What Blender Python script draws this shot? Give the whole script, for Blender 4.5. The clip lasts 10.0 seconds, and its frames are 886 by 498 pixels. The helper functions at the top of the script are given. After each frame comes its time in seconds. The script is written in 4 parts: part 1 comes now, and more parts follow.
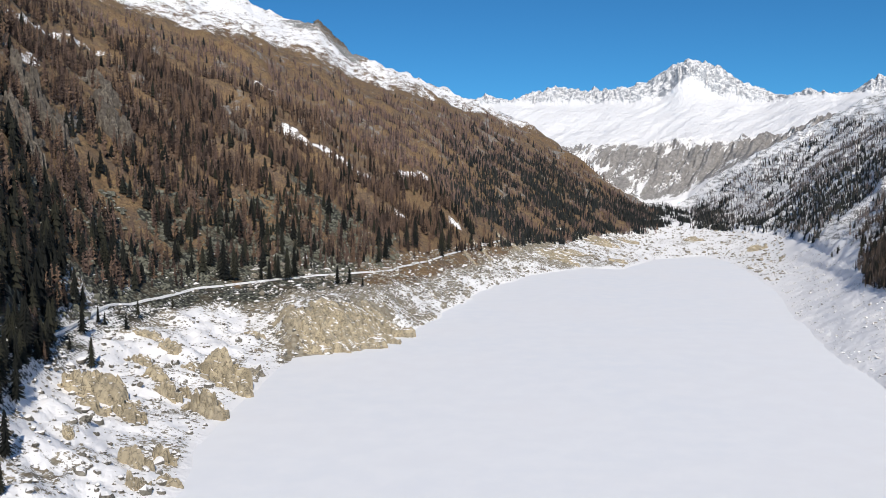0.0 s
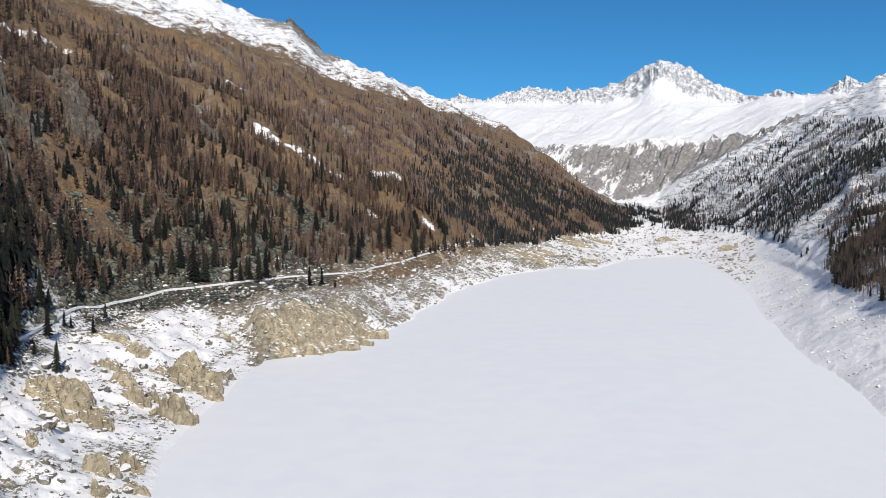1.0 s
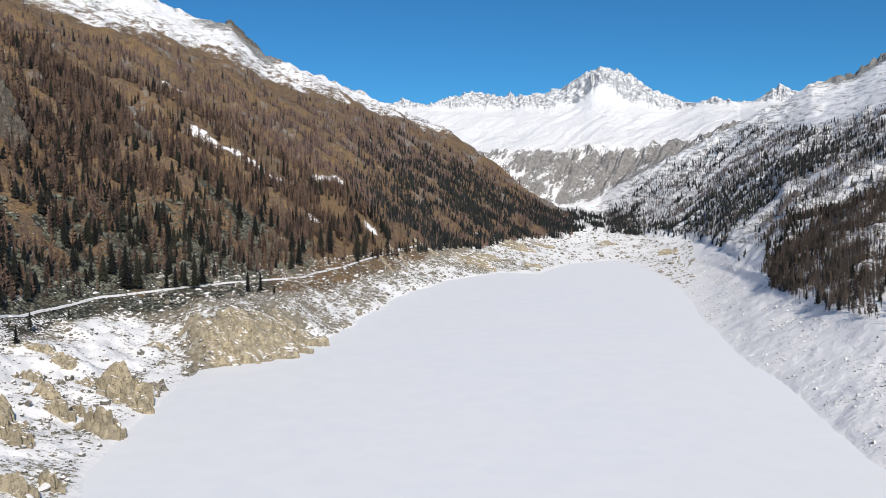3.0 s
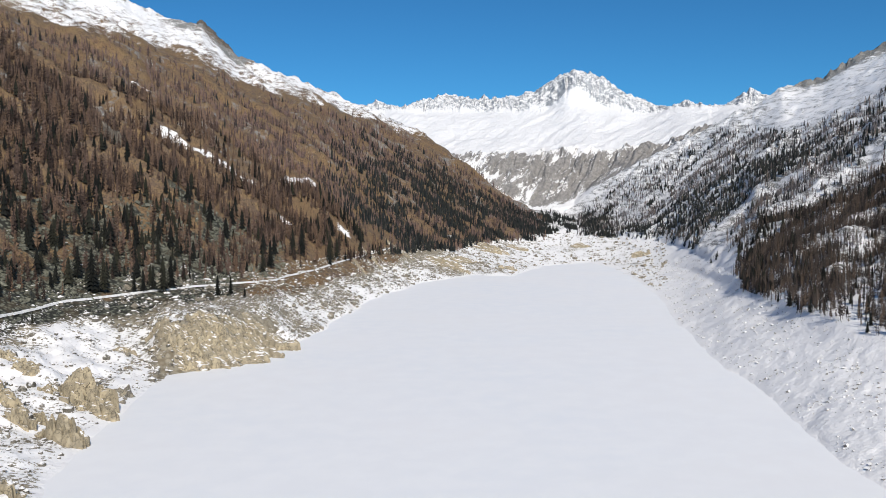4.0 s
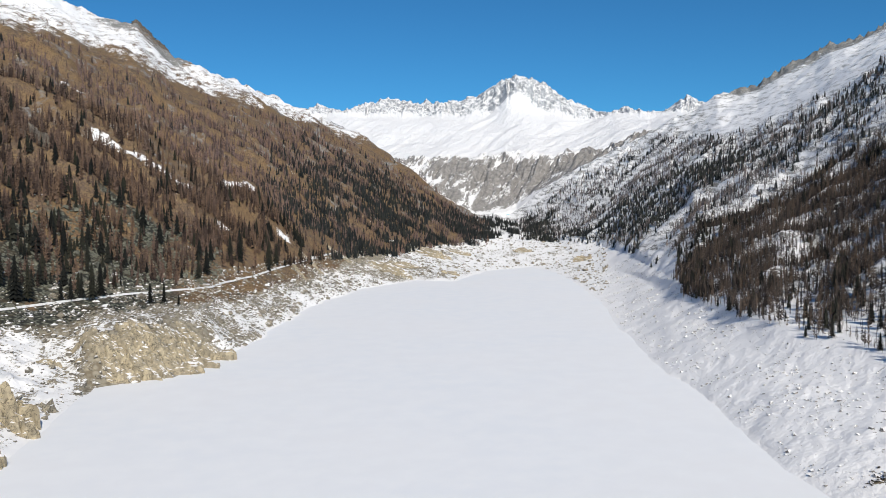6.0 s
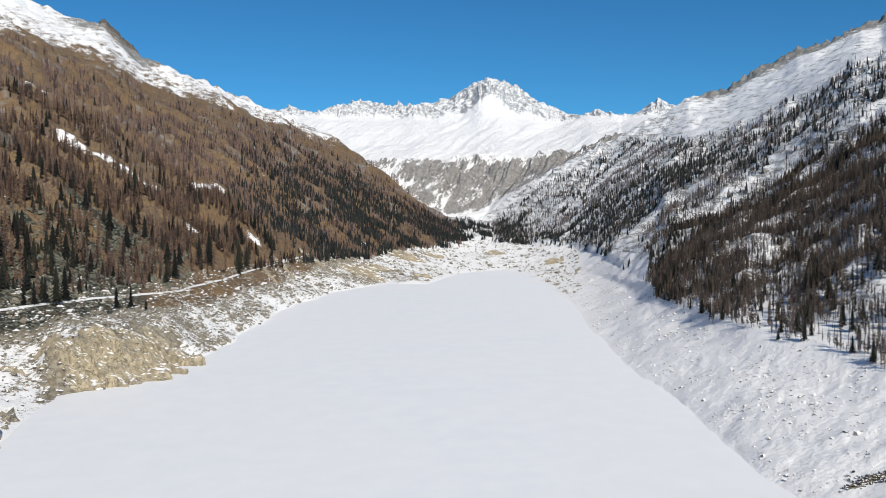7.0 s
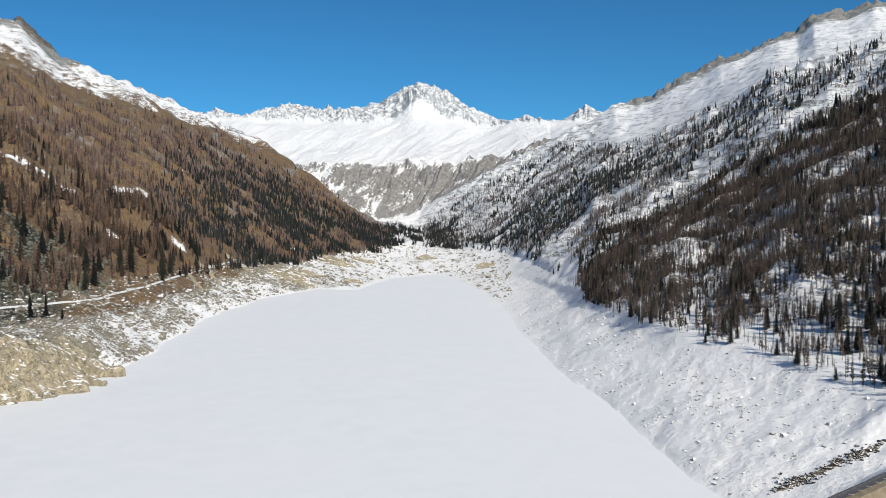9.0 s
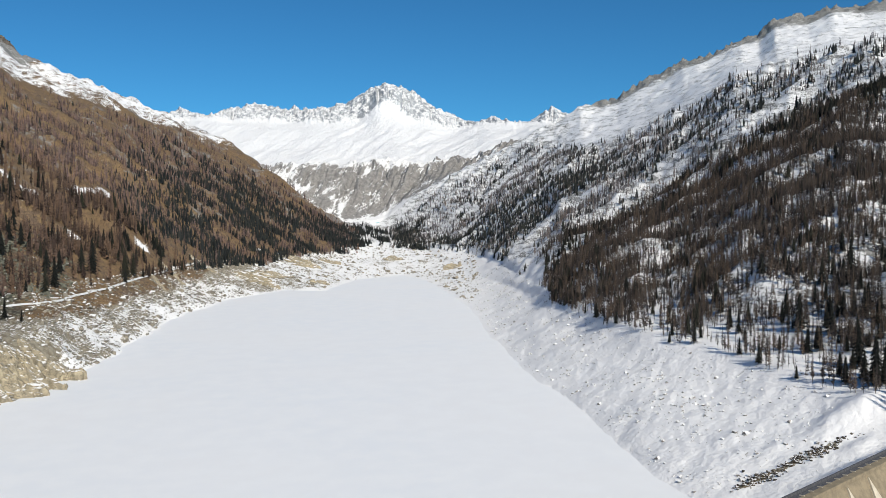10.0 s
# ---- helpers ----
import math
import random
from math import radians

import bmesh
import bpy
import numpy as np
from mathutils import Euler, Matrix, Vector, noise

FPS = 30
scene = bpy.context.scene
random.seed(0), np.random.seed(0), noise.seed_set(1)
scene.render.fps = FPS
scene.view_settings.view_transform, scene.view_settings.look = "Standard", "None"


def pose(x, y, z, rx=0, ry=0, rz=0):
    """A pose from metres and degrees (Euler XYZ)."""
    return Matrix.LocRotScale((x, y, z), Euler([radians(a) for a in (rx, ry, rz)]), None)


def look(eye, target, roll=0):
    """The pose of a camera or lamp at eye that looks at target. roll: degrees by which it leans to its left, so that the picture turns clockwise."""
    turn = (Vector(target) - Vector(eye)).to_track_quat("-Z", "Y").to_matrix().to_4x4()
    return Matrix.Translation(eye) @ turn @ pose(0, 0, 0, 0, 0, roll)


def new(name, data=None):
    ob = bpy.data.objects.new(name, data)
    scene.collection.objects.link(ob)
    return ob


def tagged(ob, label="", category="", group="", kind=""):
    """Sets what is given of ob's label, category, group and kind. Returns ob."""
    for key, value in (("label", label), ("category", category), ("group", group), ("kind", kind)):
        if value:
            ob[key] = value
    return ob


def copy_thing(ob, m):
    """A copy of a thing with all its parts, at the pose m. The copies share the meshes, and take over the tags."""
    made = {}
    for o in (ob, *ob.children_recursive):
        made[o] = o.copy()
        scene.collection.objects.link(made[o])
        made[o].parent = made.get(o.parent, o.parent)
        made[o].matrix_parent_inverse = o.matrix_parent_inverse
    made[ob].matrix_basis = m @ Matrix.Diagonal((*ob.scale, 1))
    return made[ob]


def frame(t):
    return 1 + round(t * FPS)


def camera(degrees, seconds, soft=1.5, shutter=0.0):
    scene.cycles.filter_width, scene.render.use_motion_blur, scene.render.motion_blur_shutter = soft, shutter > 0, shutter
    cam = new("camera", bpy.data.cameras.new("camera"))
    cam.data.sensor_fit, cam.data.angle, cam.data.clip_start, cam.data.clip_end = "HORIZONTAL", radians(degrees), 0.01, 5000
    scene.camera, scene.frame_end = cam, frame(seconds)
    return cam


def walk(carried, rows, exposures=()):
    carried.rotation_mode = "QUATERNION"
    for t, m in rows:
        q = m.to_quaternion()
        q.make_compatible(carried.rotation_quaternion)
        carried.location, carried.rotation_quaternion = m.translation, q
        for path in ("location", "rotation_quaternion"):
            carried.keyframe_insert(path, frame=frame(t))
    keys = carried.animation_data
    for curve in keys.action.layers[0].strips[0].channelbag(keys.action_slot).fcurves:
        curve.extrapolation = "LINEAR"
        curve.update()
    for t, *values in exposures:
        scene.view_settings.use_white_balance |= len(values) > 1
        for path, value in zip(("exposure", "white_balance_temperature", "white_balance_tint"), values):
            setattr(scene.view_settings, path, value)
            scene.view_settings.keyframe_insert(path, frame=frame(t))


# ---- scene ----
cam = camera(55.00, 10.0, soft=0.75)
# seconds, x, y, z, yaw, pitch, roll
ROWS = [
    (0.0, 0.00, 0.00, 119.95, 0.000, -3.140, 0.201),
    (0.5, 0.25, 1.52, 120.67, -0.838, -3.181, 0.194),
    (1.0, 0.80, 3.42, 120.96, -1.762, -3.159, 0.185),
    (1.5, 1.38, 5.71, 120.93, -2.735, -3.108, 0.199),
    (2.0, 2.15, 8.49, 120.69, -3.753, -3.021, 0.189),
    (2.5, 2.68, 11.18, 120.56, -4.659, -2.941, 0.184),
    (4.0, 5.15, 20.59, 120.70, -7.259, -2.720, 0.099),
    (4.5, 5.99, 23.42, 120.75, -8.180, -2.651, 0.089),
    (5.0, 6.91, 26.38, 120.86, -9.195, -2.570, 0.076),
    (5.5, 7.72, 29.53, 120.88, -10.181, -2.494, 0.088),
    (7.0, 9.66, 39.81, 121.58, -12.949, -2.275, 0.092),
    (7.5, 10.24, 42.82, 121.68, -14.049, -2.194, 0.086),
    (8.0, 10.99, 45.31, 121.78, -15.285, -2.106, 0.085),
    (8.5, 11.50, 47.23, 121.84, -16.426, -2.038, 0.107),
    (9.0, 12.02, 48.12, 121.81, -17.598, -1.976, 0.119),
    (9.5, 12.29, 48.38, 121.72, -18.704, -1.942, 0.096),
    (10.0, 12.38, 48.35, 121.72, -19.819, -1.919, 0.074),
]
walk(cam, [(t, pose(x, y, z, 90 + pitch, roll, yaw)) for t, x, y, z, yaw, pitch, roll in ROWS],
     [(0.0, 0.0, 6500, 10), (2.5, 0.0, 6500, 9.5), (5.0, 0.0, 6540, 8.5), (7.5, 0.0, 6580, 7), (10.0, 0.0, 6610, 6)])

# ---- light ----
SUN_BEARING, SUN_HEIGHT = 172.0, 37.0      # degrees right of the valley view (y axis), degrees up
world = bpy.data.worlds.new("world")
scene.world = world
world.use_nodes = True
wn = world.node_tree.nodes
sky = wn.new("ShaderNodeTexSky")
sky.sky_type, sky.sun_disc = "NISHITA", False
sky.sun_elevation, sky.sun_rotation = radians(SUN_HEIGHT), radians(SUN_BEARING)
sky.altitude, sky.air_density, sky.dust_density, sky.ozone_density = 2600, 1.0, 0.0, 3.0
wn["Background"].inputs["Strength"].default_value = 0.09
deep = wn.new("ShaderNodeMix")            # the polarised deep blue of thin mountain air
deep.data_type, deep.blend_type = "RGBA", "MULTIPLY"
deep.inputs[0].default_value, deep.inputs[7].default_value = 1.0, (0.27, 0.76, 1.02, 1)
world.node_tree.links.new(sky.outputs[0], deep.inputs[6])
world.node_tree.links.new(deep.outputs[2], wn["Background"].inputs["Color"])
sun = new("sun", bpy.data.lights.new("sun", "SUN"))
sun.data.energy, sun.data.angle, sun.data.color = 4.3, radians(0.53), (1.0, 0.94, 0.85)
sb, sh = radians(SUN_BEARING), radians(SUN_HEIGHT)
sun.matrix_world = look((math.sin(sb) * math.cos(sh) * 900, math.cos(sb) * math.cos(sh) * 900, math.sin(sh) * 900), (0, 0, 0))


# ---- numbers for the land ----
GRAD = np.array([[math.cos(a), math.sin(a)] for a in np.linspace(0, 2 * math.pi, 32, endpoint=False)])
PERM = np.random.RandomState(7).permutation(4096)


def perlin(x, y, seed=0):
    """Gradient noise in the plane, about -1 to 1."""
    x, y = np.asarray(x, float), np.asarray(y, float)
    xi, yi = np.floor(x).astype(int), np.floor(y).astype(int)
    fx, fy = x - xi, y - yi
    u, v = fx * fx * fx * (fx * (fx * 6 - 15) + 10), fy * fy * fy * (fy * (fy * 6 - 15) + 10)

    def corner(i, j):
        g = GRAD[PERM[(PERM[(xi + i + seed * 131) % 4096] + yi + j) % 4096] % 32]
        return g[..., 0] * (fx - i) + g[..., 1] * (fy - j)
    a = corner(0, 0) + u * (corner(1, 0) - corner(0, 0))
    b = corner(0, 1) + u * (corner(1, 1) - corner(0, 1))
    return 1.6 * (a + v * (b - a))


def fbm(x, y, octaves=4, seed=0, gain=0.5):
    total, amp = 0.0, 1.0
    for o in range(octaves):
        total = total + amp * perlin(x * 2 ** o, y * 2 ** o, seed + o)
        amp *= gain
    return total


def ridged(x, y, octaves=4, seed=0, gain=0.5):
    total, amp = 0.0, 1.0
    for o in range(octaves):
        total = total + amp * (1 - 2.2 * np.abs(perlin(x * 2 ** o, y * 2 ** o, seed + o)))
        amp *= gain
    return total


def step(a, b, x):
    t = np.clip((np.asarray(x, float) - a) / (b - a), 0, 1)
    return t * t * (3 - 2 * t)


# The land is told by lines round the valley mouth: bearing in degrees from the y axis, distance and height in metres.
SHORE = [(-180, 190), (-60, 190), (-40, 225), (-28, 270), (-20, 328), (-17.1, 365), (-16.5, 423), (-14.3, 489), (-12.3, 578),
         (-10.3, 665), (-8, 680), (-5.5, 685), (-2.9, 775), (-0.2, 890), (2.9, 1180), (6.1, 1404), (9.5, 1565), (11.9, 1530),
         (14, 1805), (16.9, 1940), (18.6, 1790), (19.4, 1610), (20.4, 1390), (21.3, 1210), (22.3, 970), (23.7, 810), (25.3, 704), (28.9, 563), (31.7, 465),
         (33.7, 430), (40, 365), (60, 260), (180, 190)]
BANK = [(-180, 280, 38), (-60, 290, 38), (-35, 330, 38), (-27.8, 408, 38), (-25.6, 546, 38), (-21.3, 707, 38), (-16.2, 800, 38),
        (-10, 885, 40), (-4, 1002, 38), (0.2, 1190, 38), (5.7, 1650, 41.5), (12, 2150, 43.6), (17.2, 2500, 51), (19.6, 2250, 42),
        (21, 1880, 38), (22.3, 1680, 38), (24, 1400, 38), (25.4, 1090, 37), (28.3, 850, 36), (30.4, 720, 36), (34.4, 645, 36), (36.7, 600, 35.5), (42.2, 525, 35), (44, 505, 35), (60, 430, 36),
        (180, 280, 38)]
CREST = [(-180, 900, 200), (-60, 1450, 520), (-40, 1650, 620), (-27, 1950, 646), (-20, 2200, 670), (-13.2, 2400, 660),
         (-11.6, 2440, 640), (-10.3, 2480, 625), (-8.2, 2530, 628), (-7.1, 2560, 592), (-6, 2590, 556), (-4.1, 2650, 535),
         (-1.2, 2730, 492), (0.9, 2790, 455), (2.4, 2830, 438), (3.9, 2860, 406), (5.7, 2880, 371), (7.6, 2900, 314),
         (9.3, 2920, 258), (11.4, 2940, 176), (13.4, 2960, 108), (14.7, 2930, 112), (16.5, 2800, 84), (18.5, 2600, 72),
         (20.4, 2330, 62), (22.2, 2400, 130), (24.1, 2500, 215), (27.8, 2400, 285), (34.5, 2000, 338), (36.3, 1900, 365), (38.1, 1800, 385),
         (41.3, 1650, 383), (44.2, 1560, 384), (46.5, 1500, 374), (60, 1400, 370), (180, 900, 200)]
BEHIND = [(-180, 2600, 120), (-27, 2900, 420), (-5, 3000, 350), (8, 3010, 250), (13.5, 3010, 112), (15.5, 2990, 114), (16.5, 2990, 145), (17.2, 2990, 180),
          (20, 2980, 268), (24, 2980, 360), (26, 2980, 425), (27, 2980, 445), (28.7, 2980, 500), (29.5, 2980, 502), (31.1, 2980, 522),
          (32.5, 2980, 562), (34.2, 2980, 604), (35.1, 2980, 634), (36.6, 2960, 646), (38.6, 2960, 690), (39.6, 2960, 694),
          (40.5, 2960, 738), (42.4, 2960, 740), (43.8, 2960, 762), (45.2, 2960, 752), (46.6, 2960, 762), (60, 2900, 750),
          (180, 2600, 120)]
PEAKS = [(-6, 0.1), (1.8, 0.113), (2.85, 0.1265), (3.8, 0.1195), (5.7, 0.124), (7.2, 0.133), (8.1, 0.1335), (9.2, 0.1285),
         (9.9, 0.132), (11, 0.1285), (12.6, 0.132), (13.7, 0.141), (14.5, 0.15), (15.9, 0.1595), (16.5, 0.159), (17.7, 0.1515),
         (19.2, 0.132), (20.5, 0.1225), (21.4, 0.115), (22, 0.1125), (23, 0.12), (24.6, 0.112), (25.5, 0.114), (26.9, 0.132),
         (27.8, 0.1235), (28.5, 0.1225), (31, 0.11), (40, 0.1)]
EDGE = 3050.0


def line(table, bearing, k=1):
    return np.interp(bearing, [row[0] for row in table], [row[k] for row in table])


def eased(table, bearing, k=1):
    """The same with its corners rounded off."""
    return sum(line(table, bearing + o, k) for o in (-1.6, -1.0, -0.5, 0, 0.5, 1.0, 1.6)) / 7


def polar(x, y):
    return np.degrees(np.arctan2(x, y)), np.hypot(x, y)


# width of the bare bank from the shore up to the full level
WIDTH = [(-180, 60), (-40, 70), (-27.8, 85), (-25.6, 112), (-21.3, 137), (-16, 150), (-10, 140), (-4, 90), (0.2, 60), (3, 75), (5.7, 120), (9, 200), (12, 300),
         (17.2, 430), (19.6, 330), (21.2, 230), (22.6, 165), (24, 108), (25.4, 76), (28.4, 70), (30.4, 72), (34.4, 84), (36.7, 92), (44, 103), (60, 104), (180, 60)]
DAM_A, DAM_B = (305.0, 298.0), (-270.0, 62.0)     # ends of the dam's crest
CORNERS = [(r * math.sin(radians(b)), r * math.cos(radians(b))) for b, r in SHORE if -41 < b < 61]


def shore_distance(x, y):
    """Metres outside the shore line; minus on the lake."""
    b, r = polar(x, y)
    best = np.full(np.shape(x), 1e9)
    for (ax, ay), (bx, by) in zip(CORNERS, CORNERS[1:]):
        ux, uy = bx - ax, by - ay
        t = np.clip(((x - ax) * ux + (y - ay) * uy) / (ux * ux + uy * uy), 0, 1)
        best = np.minimum(best, (x - ax - t * ux) ** 2 + (y - ay - t * uy) ** 2)
    d = np.sqrt(best) * np.where(r < line(SHORE, b), -1, 1)
    return d + 4.5 * fbm(x / 75, y / 75, 4, 11) * np.clip(r / 700, 0.5, 1.6)


def land(b, r):
    """Height of the land, and how far it lies between shore (0), full level (1), crest (2), far line (3)."""
    b, r = np.broadcast_arrays(np.asarray(b, float), np.asarray(r, float))
    x, y = r * np.sin(np.radians(b)), r * np.cos(np.radians(b))
    d, w = shore_distance(x, y), eased(WIDTH, b)
    rb, zb = eased(BANK, b), eased(BANK, b, 2)
    rc, zc = line(CREST, b), line(CREST, b, 2)
    rd, zd = line(BEHIND, b), line(BEHIND, b, 2)
    bank = d / w
    bank = np.where(bank < 1, np.minimum(bank, 1), 1 + (bank - 1) * 0.02)
    low = np.where(d < 0, np.maximum(d * 0.3, -5), zb * np.where(bank < 1, 0.85 * bank + 0.15 * bank ** 2, bank))
    face = step(-11.6, -10.2, b) * step(-2.6, -4.2, b)
    steep = 0.64 * step(0.0, 44.0, d) + 0.36 * np.clip(bank, 0, 1)
    low = np.where((d > 0) & (bank < 1), low + face * (zb * steep - low), low)
    rise = (r - rb) / (rc - rb)
    hill = np.clip(rise, 0, 1)
    bow = np.where(b > 18, 0.08, -0.03) * np.sin(math.pi * hill)
    back = np.clip((r - rc) / (rd - rc), 0, 1)
    over = np.maximum((r - rd) / 200, 0)
    high = zb + (zc - zb) * (hill - bow) + np.minimum(r - rb, 0) * 0.6
    sag = np.interp(b, [12, 14, 25, 29], [60, 25, 25, 10])
    high = high + (zd - zc) * back - sag * np.sin(math.pi * back) - over * 70 * ((b < 8) | (b > 29))
    cap = zb * np.clip(d / w, 0, 1) + (0.5 + 4 * step(25.5, 32, b) ** 2) * np.maximum(d - w, 0)
    high = np.where((b > 17) & (b < 33), np.minimum(high, cap), high)
    up = (high >= low - 0.01) & (hill > 0) & ((d > w) | (b < 17) | (b > 33))
    soft = 14 * step(0.4, 0.9, bank)
    z = 0.5 * (low + high + np.sqrt((low - high) ** 2 + soft ** 2)) - 0.25 * soft * (1 - hill)
    k = np.where(up, 1 + hill + back + over, np.clip(bank, -1, 1))
    # relief
    along, across = x * 0.24 + y * 0.97, x * 0.97 - y * 0.24
    left = step(15, 11, b)
    flat = np.exp(-((b - 16) / 3.0) ** 2)
    on_hill = step(1.0, 1.2, k) * step(2.35, 1.95, k)
    z = z + on_hill * (1 - flat) * (10 * fbm(x / 170, y / 170, 4, 3) + left * (11 * ridged(along / 130 + 0.25 * fbm(x / 90, y / 90, 2, 5), across / 520, 4, 8)) + (1 - left) * 9 * ridged(x / 150, y / 150, 4, 9))
    z = z + step(1.03, 1.2, k) * step(2.2, 1.9, k) * 2.6 * ridged(x / 36, y / 36, 3, 21) * (1 - flat)
    edge = np.exp(-((k - 2) / 0.09) ** 2)
    z = z + edge * (5 * fbm(b * 1.7, b * 0 + 1, 4, 31) + 3.5 * ridged(x / 60, y / 60, 3, 33)) * (1 - flat)
    far = step(2.1, 2.5, k)
    z = z + far * (8 * fbm(x / 210, y / 210, 5, 41, 0.6) + (7 - 4.5 * step(26, 29, b)) * ridged(x / 95, y / 95, 5, 43, 0.6)) * step(16, 19, b)
    spine = np.exp(-((k - 3) / 0.05) ** 2) * step(27, 30, b)
    z = z + spine * (5 + 6 * fbm(b * 0.8, b * 0 + 7, 4, 51) + 10 * ridged(x / 38, y / 38, 4, 53, 0.6))
    # the bare bank: boulder ground, gullies and ledges
    bare = step(0.0, 0.15, k) * step(1.05, 0.9, k)
    z = z + bare * (np.where(b < 12, 1.6, 0.7) * fbm(x / 38, y / 38, 4, 61) + np.where(b < 12, 0.9, 0.45) * ridged(x / 15, y / 15, 4, 63) + np.where(b < 12, 0.2, 0.35) * np.abs(perlin(x / 5.5, y / 5.5, 65)))
    z = z + bare * step(-12.5, -10, b) * step(7, 4, b) * 1.2 * ridged(along / 9, across / 7, 4, 69)
    z = z + step(0.02, 0.3, k) * step(1.0, 0.6, k) * step(-11.5, -13.5, b) * 7 * np.maximum(fbm(x / 46, y / 46, 4, 67), -0.3)
    # below the dam the valley falls away
    side = ((x - DAM_A[0]) * (DAM_B[1] - DAM_A[1]) - (y - DAM_A[1]) * (DAM_B[0] - DAM_A[0])) / math.hypot(DAM_B[0] - DAM_A[0], DAM_B[1] - DAM_A[1])
    run = ((DAM_A[0] - x) * (DAM_A[0] - DAM_B[0]) + (DAM_A[1] - y) * (DAM_A[1] - DAM_B[1])) / math.hypot(DAM_B[0] - DAM_A[0], DAM_B[1] - DAM_A[1])
    heap = 36 - 0.62 * np.maximum(side, 0) - 0.28 * np.maximum(run - 20, 0) + 1.5 * fbm(x / 20, y / 20, 2, 87)
    z = np.where((side > -2) & (side < 70) & (run < 150) & (b > 20), 0.5 * (z + heap + np.sqrt((z - heap) ** 2 + 9)), z)
    z = z + 6.5 * np.exp(-(((x - 328) / 24) ** 2 + ((y - 357) / 10) ** 2)) + 2.5 * np.exp(-(((x - 309) / 9) ** 2 + ((y - 333) / 5) ** 2)) + 1.6 * np.exp(-(((x - 288) / 6) ** 2 + ((y - 362) / 4) ** 2))
    down = np.where((np.abs(b) > 70) | (r < 340), step(2, 30, -side), 0)
    z = z - down * np.clip(45 - np.maximum(z, 0), 0, 45)
    return z, k


def massif(b, r):
    """Height of the far snow mountain."""
    b, r = np.broadcast_arrays(np.asarray(b, float), np.asarray(r, float))
    x, y = r * np.sin(np.radians(b)), r * np.cos(np.radians(b))
    bend = 0.7 * fbm(x / 420, y / 420, 3, 70)
    zb = np.interp(b, [-6, 8, 14, 16, 17.2, 20, 24, 26, 30, 40], [100, 104, 114, 128, 182, 270, 362, 400, 420, 420])
    zc = 108 + line(PEAKS, b) * 4650
    r2 = 3450 + 110 * fbm(b * 0.3, b * 0 + 2, 4, 71)
    z2 = 327 + 14 * fbm(b * 0.2, b * 0 + 5, 2, 72) + np.interp(b, [10, 22, 28], [0, 25, 130])
    r3 = 4370 + 50 * fbm(b * 0.35, b * 0 + 9, 2, 73)
    z3 = 120 + 0.112 * r3 + 12 * fbm(b * 0.3, b * 0 + 8, 2, 74)  - 30 * np.exp(-((b - 20.5) / 1.5) ** 2)
    z3 = np.minimum(z3, zc - 25)
    rise = np.clip((r - 3450) / (r3 - 3450), 0, 1)
    z3 = np.minimum(z3 + 100 * np.exp(-((b - 16.1) / 1.4) ** 2) * rise ** 5, zc - 25)
    top = z2 + (z3 - z2) * (r2 - 3450) / (r3 - 3450)          # the brink of the lower cliffs, on the plane of the snow field
    z = np.where(r < r2, zb + (top - zb) * ((r - EDGE) / (r2 - EDGE)) ** 1.15, np.where(r < r3, z2 + (z3 - z2) * (r - 3450) / (r3 - 3450),
                 np.where(r < 4650, z3 + (zc - z3) * np.clip((r - r3) / (4650 - r3), 0, 1), zc - (r - 4650) * 0.9)))
    cliff = step(3080, 3220, r) * step(r2 + 80, r2 - 60, r)
    lean = b - (r - EDGE) * 0.0065 + 0.5 * bend        # gullies that fall towards the valley mouth
    z = z + cliff * (12 * ridged(lean * 0.9, r / 500, 5, 91, 0.6) + 5 * ridged(lean * 3.1, r / 600, 3, 92, 0.55))
    z = z + cliff * (14 * ridged(x / 190 + bend, y / 340 + bend, 5, 76, 0.55) + 10 * fbm(x / 70, y / 70, 4, 77))
    snow = step(r2 - 60, r2 + 120, r) * step(r3 + 20, r3 - 150, r)
    z = z + snow * (10 * fbm(x / 330, y / 330, 5, 78) + 5 * ridged(lean * 0.55, r / 1200, 4, 79, 0.45))
    wall = step(r3 - 70, r3 + 70, r)
    z = z + wall * (8 * ridged(b * 1.25 + 0.5 * bend, r / 1500, 3, 93, 0.5) + 3.5 * ridged(b * 4.2 + bend, r / 700, 3, 94, 0.5)) * step(4645, 4560, r)
    z = z + wall * (8 * ridged(x / 150 + bend, y / 420 + bend, 5, 81, 0.6) + 6 * ridged(x / 42 + bend, y / 140, 4, 82, 0.6) - 8)
    tip = np.exp(-((r - 4650) / 40) ** 2)
    z = z + tip * (6 * ridged(b * 1.0, b * 0, 4, 83, 0.5) - 3)
    return z


def ground_at(x, y):
    b, r = polar(x, y)
    return land(b, r)


# ---- mesh helpers ----
def mesh_from(name, verts, faces, smooth=False):
    """A mesh from arrays: verts (n, 3), faces (m, 3 or 4)."""
    me = bpy.data.meshes.new(name)
    verts, faces = np.asarray(verts, np.float32), np.asarray(faces, np.int32)
    n = faces.shape[1]
    me.vertices.add(len(verts)), me.loops.add(faces.size), me.polygons.add(len(faces))
    me.vertices.foreach_set("co", verts.ravel())
    me.loops.foreach_set("vertex_index", faces.ravel())
    me.polygons.foreach_set("loop_start", np.arange(0, faces.size, n, dtype=np.int32))
    me.polygons.foreach_set("use_smooth", np.full(len(faces), smooth))
    me.update(calc_edges=True)
    return me


def channel(me, name, values):
    me.attributes.new(name, "FLOAT", "POINT").data.foreach_set("value", np.asarray(values, np.float32).ravel())


